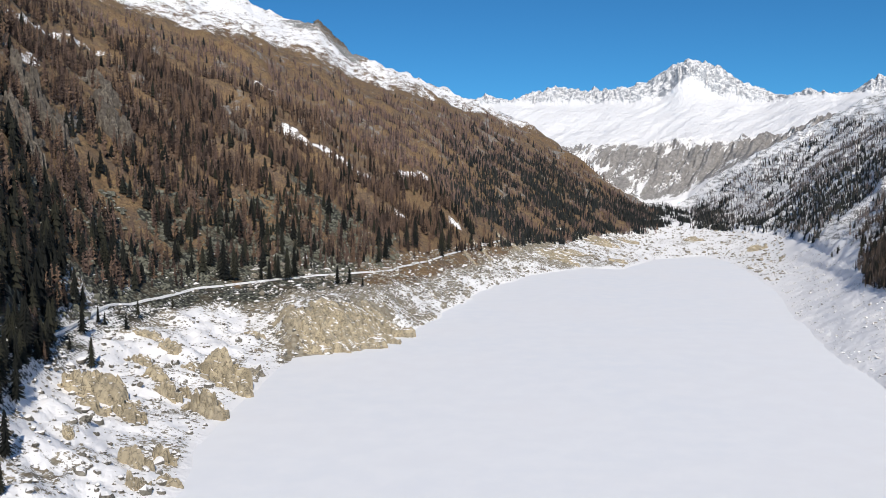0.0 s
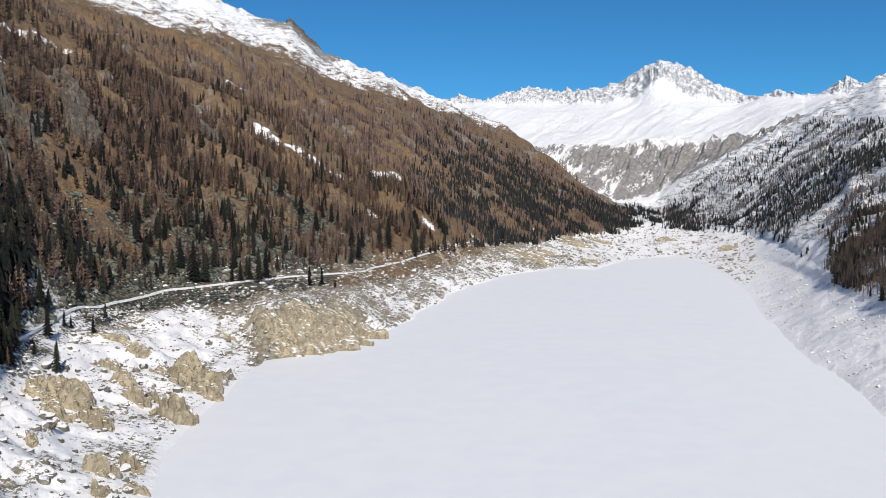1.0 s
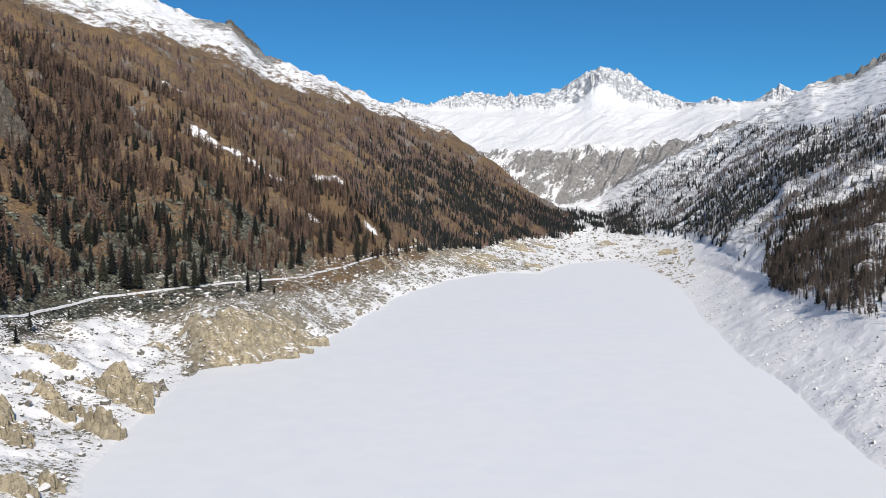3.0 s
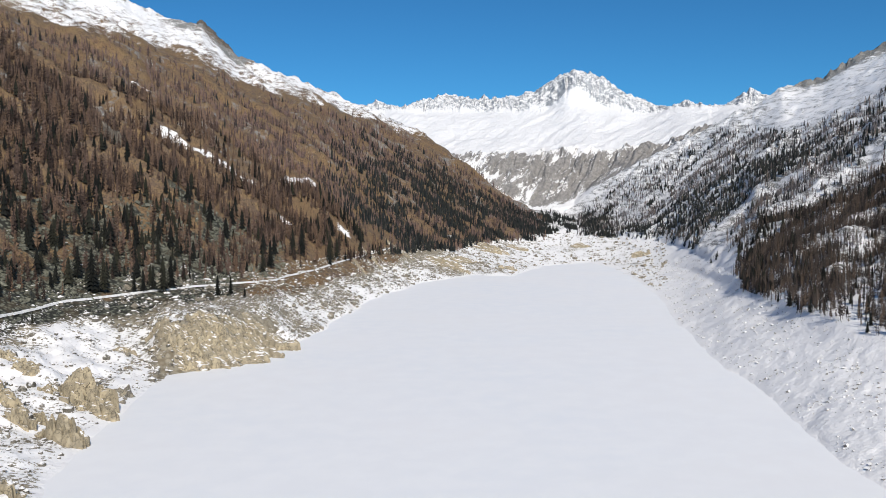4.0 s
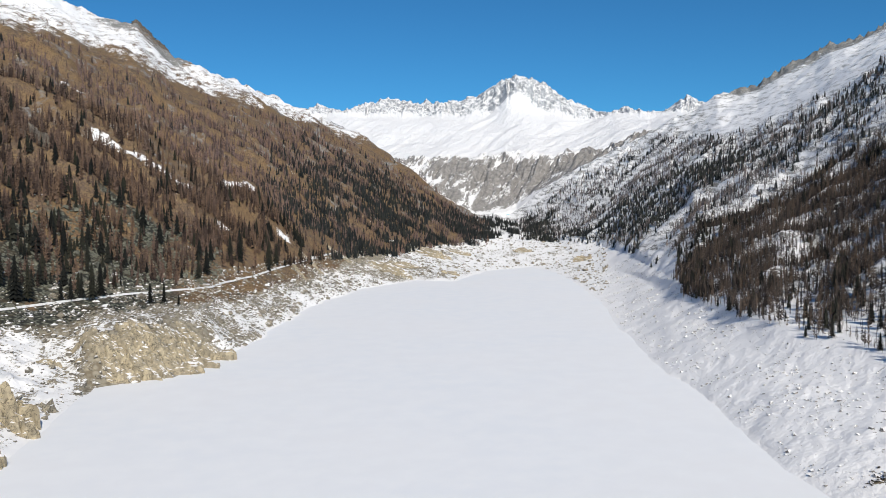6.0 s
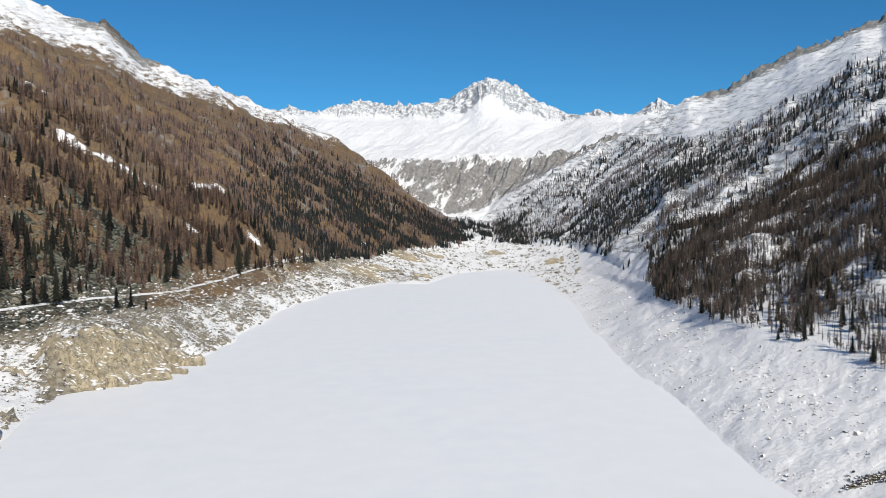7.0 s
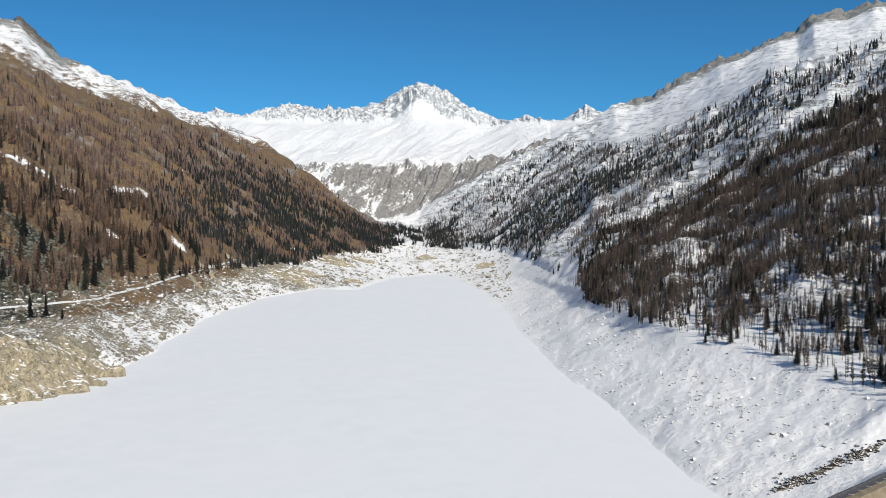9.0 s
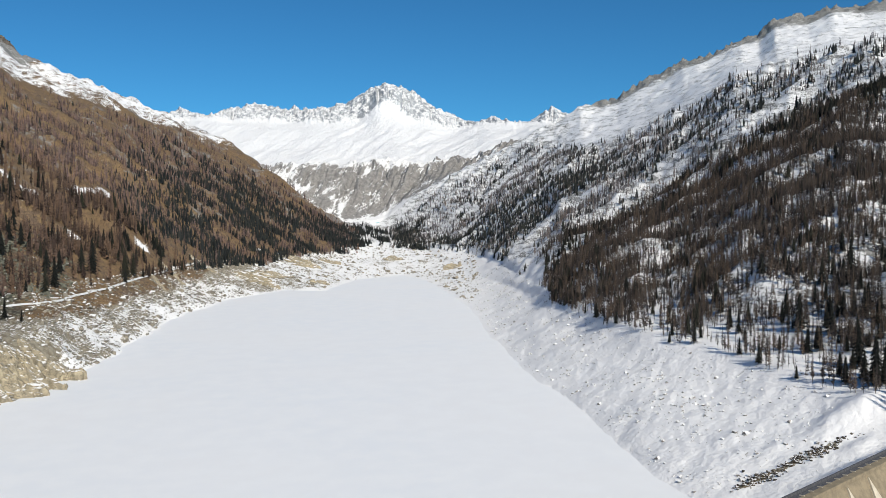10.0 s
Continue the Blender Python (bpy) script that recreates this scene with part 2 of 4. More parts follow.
def grid_faces(rows, cols):
    i = np.arange((rows - 1) * (cols - 1))
    a = i // (cols - 1) * cols + i % (cols - 1)
    return np.stack([a, a + 1, a + cols + 1, a + cols], 1)


def part(name, bm, material, parent, label=""):
    """Links a bmesh, or a mesh, as one object under a thing or a part."""
    if isinstance(bm, bmesh.types.BMesh):
        me = bpy.data.meshes.new(name)
        bm.to_mesh(me)
        bm.free()
    else:
        me = bm
    if material and not me.materials:
        me.materials.append(material)
    ob = new(name, me)
    ob.parent = parent
    return tagged(ob, label)


# ---- materials ----
class Nodes:
    """A little shorthand for node materials."""

    def __init__(self, name):
        self.mat = bpy.data.materials.new(name)
        self.mat.use_nodes = True
        self.tree = self.mat.node_tree
        self.bsdf = self.tree.nodes["Principled BSDF"]
        self.bsdf.inputs["Specular IOR Level"].default_value = 0.25

    def add(self, kind, links=None, **props):
        node = self.tree.nodes.new(kind)
        if "operation" in props:
            node.operation = props["operation"]
        if "data_type" in props:
            node.data_type = props["data_type"]
        if "interpolation_type" in props:
            node.interpolation_type = props["interpolation_type"]
        if "feature" in props:
            node.feature = props["feature"]
        if "attribute_name" in props:
            node.attribute_name = props["attribute_name"]
        for key, value in (links or {}).items():
            self.put(node.inputs[key], value)
        return node

    def put(self, socket, value):
        if isinstance(value, bpy.types.NodeSocket):
            self.tree.links.new(value, socket)
        elif hasattr(socket.default_value, "__len__") and not hasattr(value, "__len__"):
            socket.default_value = (value,) * len(socket.default_value)
        else:
            socket.default_value = (*value, 1.0)[:len(socket.default_value)] if hasattr(value, "__len__") else value

    def where(self):
        return self.add("ShaderNodeNewGeometry").outputs["Position"]

    def noise(self, scale, detail=4.0, rough=0.55, at=None, lac=2.0):
        return self.add("ShaderNodeTexNoise", {"Vector": at or self.where(), "Scale": scale, "Detail": detail, "Roughness": rough, "Lacunarity": lac}).outputs[0]

    def voronoi(self, scale, at=None, feature="F1", out="Distance"):
        return self.add("ShaderNodeTexVoronoi", {"Vector": at or self.where(), "Scale": scale}, feature=feature).outputs[out]

    def math(self, op, a, b=0.0):
        return self.add("ShaderNodeMath", {0: a, 1: b}, operation=op).outputs[0]

    def ramp(self, fac, lo, hi):
        return self.add("ShaderNodeMapRange", {"Value": fac, "From Min": lo, "From Max": hi}, interpolation_type="SMOOTHSTEP").outputs[0]

    def mix(self, fac, a, b):
        n = self.add("ShaderNodeMix", data_type="RGBA")
        self.put(n.inputs[0], fac), self.put(n.inputs[6], a), self.put(n.inputs[7], b)
        return n.outputs[2]

    def attr(self, name):
        return self.add("ShaderNodeAttribute", attribute_name=name).outputs["Fac"]

    def slope(self):
        """1 on level ground, 0 on a wall."""
        n = self.add("ShaderNodeNewGeometry").outputs["Normal"]
        return self.add("ShaderNodeSeparateXYZ", {0: n}).outputs[2]

    def done(self, colour, rough=0.8, height=None, distance=0.5, strength=0.6):
        self.put(self.bsdf.inputs["Base Color"], colour)
        self.put(self.bsdf.inputs["Roughness"], rough)
        if height is not None:
            bump = self.add("ShaderNodeBump", {"Height": height, "Distance": distance, "Strength": strength})
            self.put(self.bsdf.inputs["Normal"], bump.outputs[0])
        return self.mat


SNOW = (0.89, 0.875, 0.87)
FRESH = (0.92, 0.905, 0.90)


def land_material():
    """Dry grass, scree, rock and snow; the shares come with the ground."""
    n = Nodes("mountain_ground")
    grass = n.mix(n.ramp(n.noise(0.02, 5), 0.38, 0.62), (0.238, 0.149, 0.078), (0.162, 0.114, 0.080))
    grass = n.mix(n.ramp(n.noise(0.11, 4, 0.7), 0.42, 0.68), grass, (0.29, 0.195, 0.096))
    grass = n.mix(n.ramp(n.noise(0.35, 3, 0.7), 0.5, 0.72), grass, (0.062, 0.043, 0.032))
    grass = n.mix(n.ramp(n.voronoi(0.5), 0.35, 0.8), grass, n.mix(0.55, grass, (0.05, 0.038, 0.03)))
    stone = n.mix(n.ramp(n.noise(0.25, 5, 0.65), 0.35, 0.65), (0.15, 0.145, 0.135), (0.32, 0.315, 0.30))
    scree = n.mix(n.ramp(n.voronoi(0.28), 0.15, 0.62), (0.20, 0.205, 0.16), (0.03, 0.031, 0.026))
    scree = n.mix(n.ramp(n.noise(0.05, 4, 0.6), 0.5, 0.62), scree, n.mix(0.5, scree, (0.10, 0.075, 0.045)))
    tan = n.mix(n.ramp(n.noise(0.12, 5, 0.65), 0.35, 0.65), (0.38, 0.335, 0.25), (0.29, 0.265, 0.21))
    tan = n.mix(n.ramp(n.voronoi(0.24), 0.35, 0.85), tan, (0.20, 0.165, 0.115))
    tan = n.mix(n.ramp(n.noise(0.7, 4, 0.7), 0.58, 0.74), tan, (0.20, 0.175, 0.135))
    base = n.mix(n.ramp(n.math("ADD", n.attr("scree"), n.math("MULTIPLY", n.noise(0.06, 5, 0.65), 0.5)), 0.55, 0.8), grass, scree)
    cliff = n.ramp(n.math("ADD", n.attr("cliff"), n.math("MULTIPLY", n.math("SUBTRACT", n.noise(0.09, 6, 0.7), 0.5), 1.2)), 0.35, 0.62)
    base = n.mix(cliff, base, stone)
    base = n.mix(n.attr("bank"), base, tan)
    bands = n.add("ShaderNodeVectorMath", {0: n.where(), 1: (1.0, 0.30, 1.6)}, operation="MULTIPLY").outputs[0]
    patch = n.math("ADD", n.math("MULTIPLY", n.math("SUBTRACT", n.noise(0.06, 7, 0.7, at=bands), 0.5), 1.3), n.math("MULTIPLY", n.math("SUBTRACT", n.noise(0.42, 4, 0.7), 0.5), 1.3))
    falls = n.add("ShaderNodeVectorMath", {0: n.where(), 1: (0.28, 1.0, 0.4)}, operation="MULTIPLY").outputs[0]
    lines = n.math("MULTIPLY", n.math("SUBTRACT", n.noise(0.28, 5, 0.7, at=falls), 0.5), n.math("MULTIPLY", n.attr("bank"), 1.0))
    snow = n.ramp(n.math("ADD", n.math("ADD", n.attr("snow"), patch), lines), 0.43, 0.55)
    base = n.mix(snow, base, FRESH)
    cobble = n.math("MULTIPLY", n.voronoi(0.30), n.math("MULTIPLY", n.noise(0.06, 3), -0.9))
    h = n.math("ADD", n.math("ADD", n.noise(0.5, 5, 0.7), cobble), n.math("MULTIPLY", n.noise(0.09, 4, 0.6), 2.0))
    h = n.math("MULTIPLY", h, n.math("SUBTRACT", 1.0, n.math("MULTIPLY", snow, n.math("SUBTRACT", 0.5, n.math("MULTIPLY", n.attr("bank"), 0.12)))))
    return n.done(base, 0.85, h, 1.1, 0.75)


def massif_material():
    n = Nodes("high_mountain")
    # upper rock tinted grey-blue, with the distance haze put into its colour
    rock = n.mix(n.ramp(n.noise(0.02, 6, 0.7), 0.35, 0.65), (0.25, 0.262, 0.28), (0.50, 0.51, 0.53))
    rock = n.mix(n.ramp(n.attr("kind"), 0.4, 0.6), rock, n.mix(n.ramp(n.noise(0.07, 8, 0.8), 0.35, 0.65), (0.19, 0.180, 0.172), (0.36, 0.34, 0.32)))
    turned = n.add("ShaderNodeVectorRotate", {"Vector": n.where(), "Axis": (0, 1, 0), "Angle": -0.55}).outputs[0]
    streak = n.add("ShaderNodeVectorMath", {0: turned, 1: (1.0, 0.6, 0.24)}, operation="MULTIPLY").outputs[0]
    veins = n.noise(0.045, 8, 0.74, at=streak)
    level = n.math("ADD", n.slope(), n.math("MULTIPLY", n.math("SUBTRACT", veins, 0.5), 2.0))
    fine = n.math("MULTIPLY", n.math("SUBTRACT", n.noise(0.10, 8, 0.8), 0.5), 1.3)
    mass = n.math("MULTIPLY", n.math("SUBTRACT", n.noise(0.35, 5, 0.6, at=n.add("ShaderNodeVectorMath", {0: turned, 1: (0.022, 0.02, 0.009)}, operation="MULTIPLY").outputs[0]), 0.5), n.math("MULTIPLY", n.attr("kind"), 1.6))
    grain = n.math("MULTIPLY", n.math("SUBTRACT", n.noise(0.22, 7, 0.85, at=streak), 0.5), 1.9)
    snow = n.ramp(n.math("ADD", n.math("ADD", n.math("ADD", n.math("ADD", level, grain), fine), mass), n.attr("snow")), 0.47, 0.58)
    h = n.math("ADD", n.noise(0.03, 8, 0.7), n.math("MULTIPLY", veins, 0.8))
    return n.done(n.mix(snow, rock, SNOW), 0.8, h, 13.0, 0.75)


def ice_material():
    n = Nodes("snowed_ice")
    tone = n.mix(n.ramp(n.noise(0.006, 3, 0.5), 0.35, 0.65), (0.855, 0.865, 0.885), (0.88, 0.875, 0.88))
    drift = n.noise(0.05, 6, 0.6)
    tone = n.mix(n.ramp(drift, 0.3, 0.75), tone, (0.90, 0.90, 0.905))
    return n.done(tone, 0.6, drift, 0.5, 0.15)


def tree_material(name, dark, light, rust):
    n = Nodes(name)
    r = n.add("ShaderNodeObjectInfo").outputs["Random"]
    t = n.math("FRACT", n.math("ADD", n.attr("tint"), r))
    col = n.mix(n.ramp(t, 0.0, 1.0), dark, light)
    col = n.mix(n.ramp(n.math("ADD", t, n.noise(0.008, 3)), 1.0, 1.4), col, rust)
    col = n.mix(n.math("MULTIPLY", n.ramp(n.noise(0.9, 3), 0.4, 0.7), 0.35), col, dark)
    return n.done(col, 0.9)


M_LAND, M_MASSIF, M_ICE = land_material(), massif_material(), ice_material()
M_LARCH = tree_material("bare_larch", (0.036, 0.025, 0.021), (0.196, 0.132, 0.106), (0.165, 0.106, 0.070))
# larches far up the left slope, lightened towards purple to paint in distance haze
M_LARCH_HAZE = tree_material("hazed_bare_larch", (0.070, 0.051, 0.048), (0.300, 0.208, 0.186), (0.24, 0.155, 0.11))
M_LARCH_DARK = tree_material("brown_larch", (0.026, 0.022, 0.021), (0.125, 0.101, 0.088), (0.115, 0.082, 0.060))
# far right larches: paler and cooler, the haze painted into the colour
M_LARCH_COOL = tree_material("hazed_cool_larch", (0.085, 0.080, 0.084), (0.215, 0.192, 0.190), (0.19, 0.15, 0.13))
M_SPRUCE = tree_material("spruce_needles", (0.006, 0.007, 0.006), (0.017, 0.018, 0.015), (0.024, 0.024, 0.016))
# far spruces: bluish air haze mixed into the needle colour
M_SPRUCE_HAZE = tree_material("hazed_spruce_needles", (0.012, 0.015, 0.016), (0.032, 0.036, 0.036), (0.034, 0.036, 0.030))
n = Nodes("bark")
M_BARK = n.done(n.mix(n.noise(3.0), (0.05, 0.038, 0.03), (0.13, 0.10, 0.08)), 0.9)



def rock_material(name, light, dark, snow_from):
    """Cracked granite with snow on whatever lies flat."""
    n = Nodes(name)
    col = n.mix(n.ramp(n.noise(0.22, 6, 0.65), 0.35, 0.65), light, dark)
    col = n.mix(n.ramp(n.noise(0.9, 5, 0.7), 0.55, 0.75), col, [c * 0.55 for c in dark])
    bend = n.add("ShaderNodeTexNoise", {"Vector": n.where(), "Scale": 0.3, "Detail": 5.0}).outputs["Color"]
    warp = n.add("ShaderNodeVectorMath", {0: n.where(), 1: (0.085, 0.17, 0.06), 2: bend}, operation="MULTIPLY_ADD")
    crack = n.voronoi(2.0, at=warp.outputs[0], feature="DISTANCE_TO_EDGE")
    col = n.mix(n.ramp(crack, 0.0, 0.045), [c * 0.25 for c in dark], col)
    col = n.mix(n.ramp(n.voronoi(0.7, at=warp.outputs[0], out="Color"), 0.35, 0.65), col, n.mix(0.5, col, dark))
    flat = n.math("ADD", n.slope(), n.math("MULTIPLY", n.math("SUBTRACT", n.noise(0.16, 5, 0.65), 0.5), 0.6))
    col = n.mix(n.ramp(flat, snow_from, snow_from + 0.10), col, SNOW)
    return n.done(col, 0.85, n.math("ADD", n.noise(1.2, 6, 0.7), n.math("MULTIPLY", n.ramp(crack, 0.0, 0.08), 0.6)), 0.5, 0.8)


M_ROCK = rock_material("tan_granite", (0.51, 0.43, 0.295), (0.30, 0.26, 0.19), 0.74)
M_SHARD = rock_material("weathered_granite", (0.38, 0.335, 0.255), (0.22, 0.20, 0.165), 0.78)
M_STONE = rock_material("grey_granite", (0.27, 0.25, 0.21), (0.13, 0.12, 0.10), 0.62)
M_SCREE = rock_material("mossy_scree", (0.25, 0.25, 0.195), (0.12, 0.12, 0.095), 0.95)
M_CRAG = rock_material("grey_crag", (0.215, 0.185, 0.15), (0.085, 0.074, 0.064), 0.95)
M_COBBLE = rock_material("lichened_stone", (0.42, 0.39, 0.36), (0.25, 0.23, 0.21), 0.25)
M_RUBBLE = rock_material("dark_rubble", (0.12, 0.093, 0.066), (0.045, 0.038, 0.032), 0.74)
n = Nodes("road_snow")
M_ROAD = n.done(n.mix(n.ramp(n.noise(0.5, 5, 0.65), 0.52, 0.72), (0.80, 0.80, 0.80), (0.36, 0.32, 0.26)), 0.8)
n = Nodes("concrete")
M_CONCRETE = n.done(n.mix(n.ramp(n.noise(0.35, 6, 0.65), 0.3, 0.7), (0.30, 0.245, 0.165), (0.20, 0.165, 0.115)), 0.9, n.noise(2.0, 5), 0.1, 0.4)
# pale tone of the cross bars; on the buttress faces it paints in sunlight
n = Nodes("pale_and_sunlit_concrete")
M_PALE = n.done(n.mix(n.ramp(n.noise(0.5, 5, 0.6), 0.3, 0.7), (0.62, 0.55, 0.43), (0.48, 0.42, 0.33)), 0.9)
n = Nodes("asphalt")
M_ASPHALT = n.done(n.mix(n.ramp(n.noise(1.5, 5, 0.7), 0.4, 0.7), (0.07, 0.07, 0.08), (0.14, 0.14, 0.15)), 0.8)
n = Nodes("limewash")
M_WHITE = n.done(n.mix(n.noise(1.0, 4), (0.78, 0.77, 0.74), (0.66, 0.65, 0.62)), 0.85)
n = Nodes("dark_timber")
M_TIMBER = n.done(n.mix(n.noise(2.0, 4), (0.10, 0.065, 0.04), (0.05, 0.035, 0.025)), 0.8)

# ---- the land ----
bearings = np.concatenate([np.arange(-180, -34, 4.0), np.arange(-34, 54, 0.108), np.arange(54, 180.1, 4.0)])
ranges = np.concatenate([[1, 40, 80, 120, 170], 195 * (EDGE + 12) ** np.linspace(0, 1, 320) / 195 ** np.linspace(0, 1, 320), np.linspace(2895, 3010, 14)])
ranges = np.sort(ranges)


GULLY = [(-242, 1320), (-204, 1296), (-178, 1321), (-148, 1328), (-118, 1340)]
COULOIR = [(478, 1035), (540, 1190), (590, 1330), (625, 1375), (690, 1480), (735, 1530), (770, 1550)]
RUNNEL = [(256, 347), (272, 343.5), (294, 343), (305, 344)]
GROUP = [(740, 2090), (811, 2004), (825, 1841), (862, 1751), (850, 1640)]      # a dense dark stand beside the couloir
CRAGS = [(-360, 944), (-387, 990), (-411, 1035), (-402, 844), (-370, 832), (-366, 746), (-284, 1184)]      # bare rock on the sunny slope
GLADES = [(-348, 699, 34), (-309, 805, 26), (-277, 1090, 20), (-257, 851, 24), (-36, 1356, 30), (24, 1375, 24), (-443, 933, 26), (-194, 1560, 26)]      # open dry grass: x, y, radius
MEADOW = [(-79, 1424), (-29, 1521)]
PATCHES = [[(-513, 1021), (-520, 1098), (-529, 1181), (-503, 1212), (-480, 1233)], [(-441, 881), (-444, 936)], [(-326, 1510), (-300, 1504)],
           [(-70, 1239), (-45, 1250)], [(3, 1384), (25, 1400)]]


def near_path(x, y, path, width):
    """1 on a line through the given points, falling to 0 at its sides."""
    best = np.full(np.shape(x), 1e9)
    for (ax, ay), (bx, by) in zip(path, path[1:]):
        ux, uy = bx - ax, by - ay
        t = np.clip(((x - ax) * ux + (y - ay) * uy) / (ux * ux + uy * uy), 0, 1)
        best = np.minimum(best, np.hypot(x - ax - t * ux, y - ay - t * uy))
    return step(width, width * 0.3, best)


def wood_here(x, y, k, b):
    """How much wood stands at a place, 0 to 1: larch, spruce."""
    f1, f2 = fbm(x / 130, y / 130, 3, 101), fbm(x / 50, y / 50, 3, 103)
    f4 = fbm((x - 0.35 * y) / 230, (y + 0.35 * x) / 55, 4, 109)          # stands run down the fall line
    left = step(14.5, 12.5, b) * step(1.0, 1.03, k + 0.12 * step(-24.2, -25.2, b) + 0.07 * step(-1, 2, b) + 0.08 * step(6.5, 8, b))
    low = step(1.70, 1.26, k + 0.16 * f1 + 0.08 * f2 - 0.14 * f4 - 0.10 * step(-14, -22, b) - 0.17 * step(-6, 3, b))
    low = low * step(1.0, 0.90, k - np.interp(b, [-27, -9, -5.5, 0, 4, 7], [0.64, 0.64, 0.70, 0.77, 0.88, 1.1]))
    gap = 0.10 + 0.90 * step(-0.40, 0.30, 0.7 * f1 + 0.6 * f2 + 0.7 * f4 + 0.25 * step(-4, 2, b))
    scree = step(-3, -9, b) * step(1.13, 1.08, k + 0.04 * f2)
    larch = left * low * gap * (0.95 - 0.7 * scree)
    deep = step(-2, 5, b) * step(1.80, 1.30, k + 0.14 * f1 + 0.12 * f2)
    dark = step(-23.5, -25, b) * step(1.17, 1.06, k + 0.08 * f1 + 0.05 * f2)
    clump = step(0.42, 0.65, f2) * step(1.5, 1.2, k)
    spruce = left * np.clip(0.9 * deep * step(-0.5, 0.1, f2 + f1) + 0.25 * dark + 0.14 * clump + 0.06 * step(1.24, 1.10, k + 0.06 * f1) * step(-5, -11, b) + 0.012, 0, 1) * low
    larch = larch * (1 - 0.7 * deep * step(-0.5, 0.1, f2 + f1)) * (1 - 0.4 * dark)
    clear = 1 - np.clip(near_path(x, y, GULLY, 30) + near_path(x, y, MEADOW, 34) + sum(near_path(x, y, p, 24) for p in PATCHES), 0, 1)
    for gx, gy, wide in GLADES + [(cx, cy, 30) for cx, cy in CRAGS]:
        clear = clear * (1 - 0.92 * step(1.15, 0.7, np.hypot(x - gx, y - gy) / wide + 0.35 * f2))
    clear = clear * (1 - 0.85 * step(1.11, 1.06, k + 0.03 * f2) * step(-4.5, -3, b) * step(5, 3.5, b))       # the bare rocky foot above the cove
    larch, spruce = larch * clear, spruce * clear
    # the other side: a dense lobe above the bare bank, open snow with scattered trees beyond
    f3 = fbm((x * 0.9 + y * 0.43) / 160, (y * 0.9 - x * 0.43) / 45, 3, 107)
    right = step(15.8, 17.0, b) * step(0.95, 1.0, k + 0.02 * f2)
    top = np.interp(b, [20, 26, 31, 38, 46], [1.0, 1.10, 1.39, 1.54, 1.75])
    lobe = step(25.8, 26.9, b) * step(0.02, -0.03, k - top + 0.04 * f2)
    rim = lobe * step(-0.30, -0.05, k - top + 0.06 * f1)
    group = np.maximum(step(20.2, 21.2, b + 0.6 * f2) * step(24.6, 23.8, b) * step(1.45, 1.2, k + 0.1 * f2), near_path(x, y, GROUP, 170 + 60 * f2)) + 0.10 * step(15.8, 17, b) * step(21, 20, b) * step(2.35, 2.1, k + 0.15 * f2)
    gully = near_path(x, y, COULOIR, 75)
    strip = np.exp(-((k - top - 0.11) / 0.07) ** 2) * step(28, 31, b)
    open_up = (1 - 0.45 * strip) * right * step(0.09, -0.09, k + 0.12 * f1 - np.interp(b, [16, 18, 25, 27, 29], [2.45, 2.85, 2.85, 2.5, 2.02])) * (1 - lobe) * (1 - gully)
    larch = larch + right * lobe * np.clip(0.56 - 0.08 * step(27, 31, b) * (1 - rim) + 0.40 * rim + 0.18 * step(34, 38, b) * step(1.1, 1.25, k) + 0.80 * f2, 0.14, 1.0) + open_up * (0.5 * group + np.clip(0.42 + 0.2 * step(29, 26, b) + 0.10 * step(27, 30, b) * step(1.95, 1.8, k) + 1.1 * f1 + 0.4 * f3, 0.03, 1))
    spruce = spruce + right * lobe * np.clip(0.01 + 0.12 * f2 + 0.03 * step(37, 42, b) + 0.22 * step(31, 28, b) * step(-0.2, 0.3, f2), 0.012, 1) + open_up * (1.1 * group + np.clip(0.9 * f2 + 0.9 * f3 - 0.10 + 0.03 * step(28, 32, b) * step(2.0, 1.85, k), 0.015, 0.9) + 0.28 * step(31, 36, b) * step(1.60, 1.70, k) * step(2.02, 1.94, k) * step(-0.25, 0.1, f1 + 0.6 * f2))
    floor = step(12.5, 14, b) * step(18.5, 17, b) * step(1.0, 1.03, k) * step(1.95, 1.6, k)
    spruce = spruce + floor * step(0.15, 0.3, f2 + 0.5 * perlin(y / 60, x / 300, 9)) * 0.9
    return np.clip(larch, 0, 1), np.clip(spruce, 0, 1)


def gullies(x, y):
    """Where old snow lies in the long gully and on the little meadow of the sunny slope."""
    torn = 0.98 + 0.5 * fbm(x / 14, y / 14, 4, 119)
    return torn * (near_path(x, y, GULLY, 17) + near_path(x, y, MEADOW, 17) + 0.9 * sum(near_path(x, y, p, 10) for p in PATCHES))


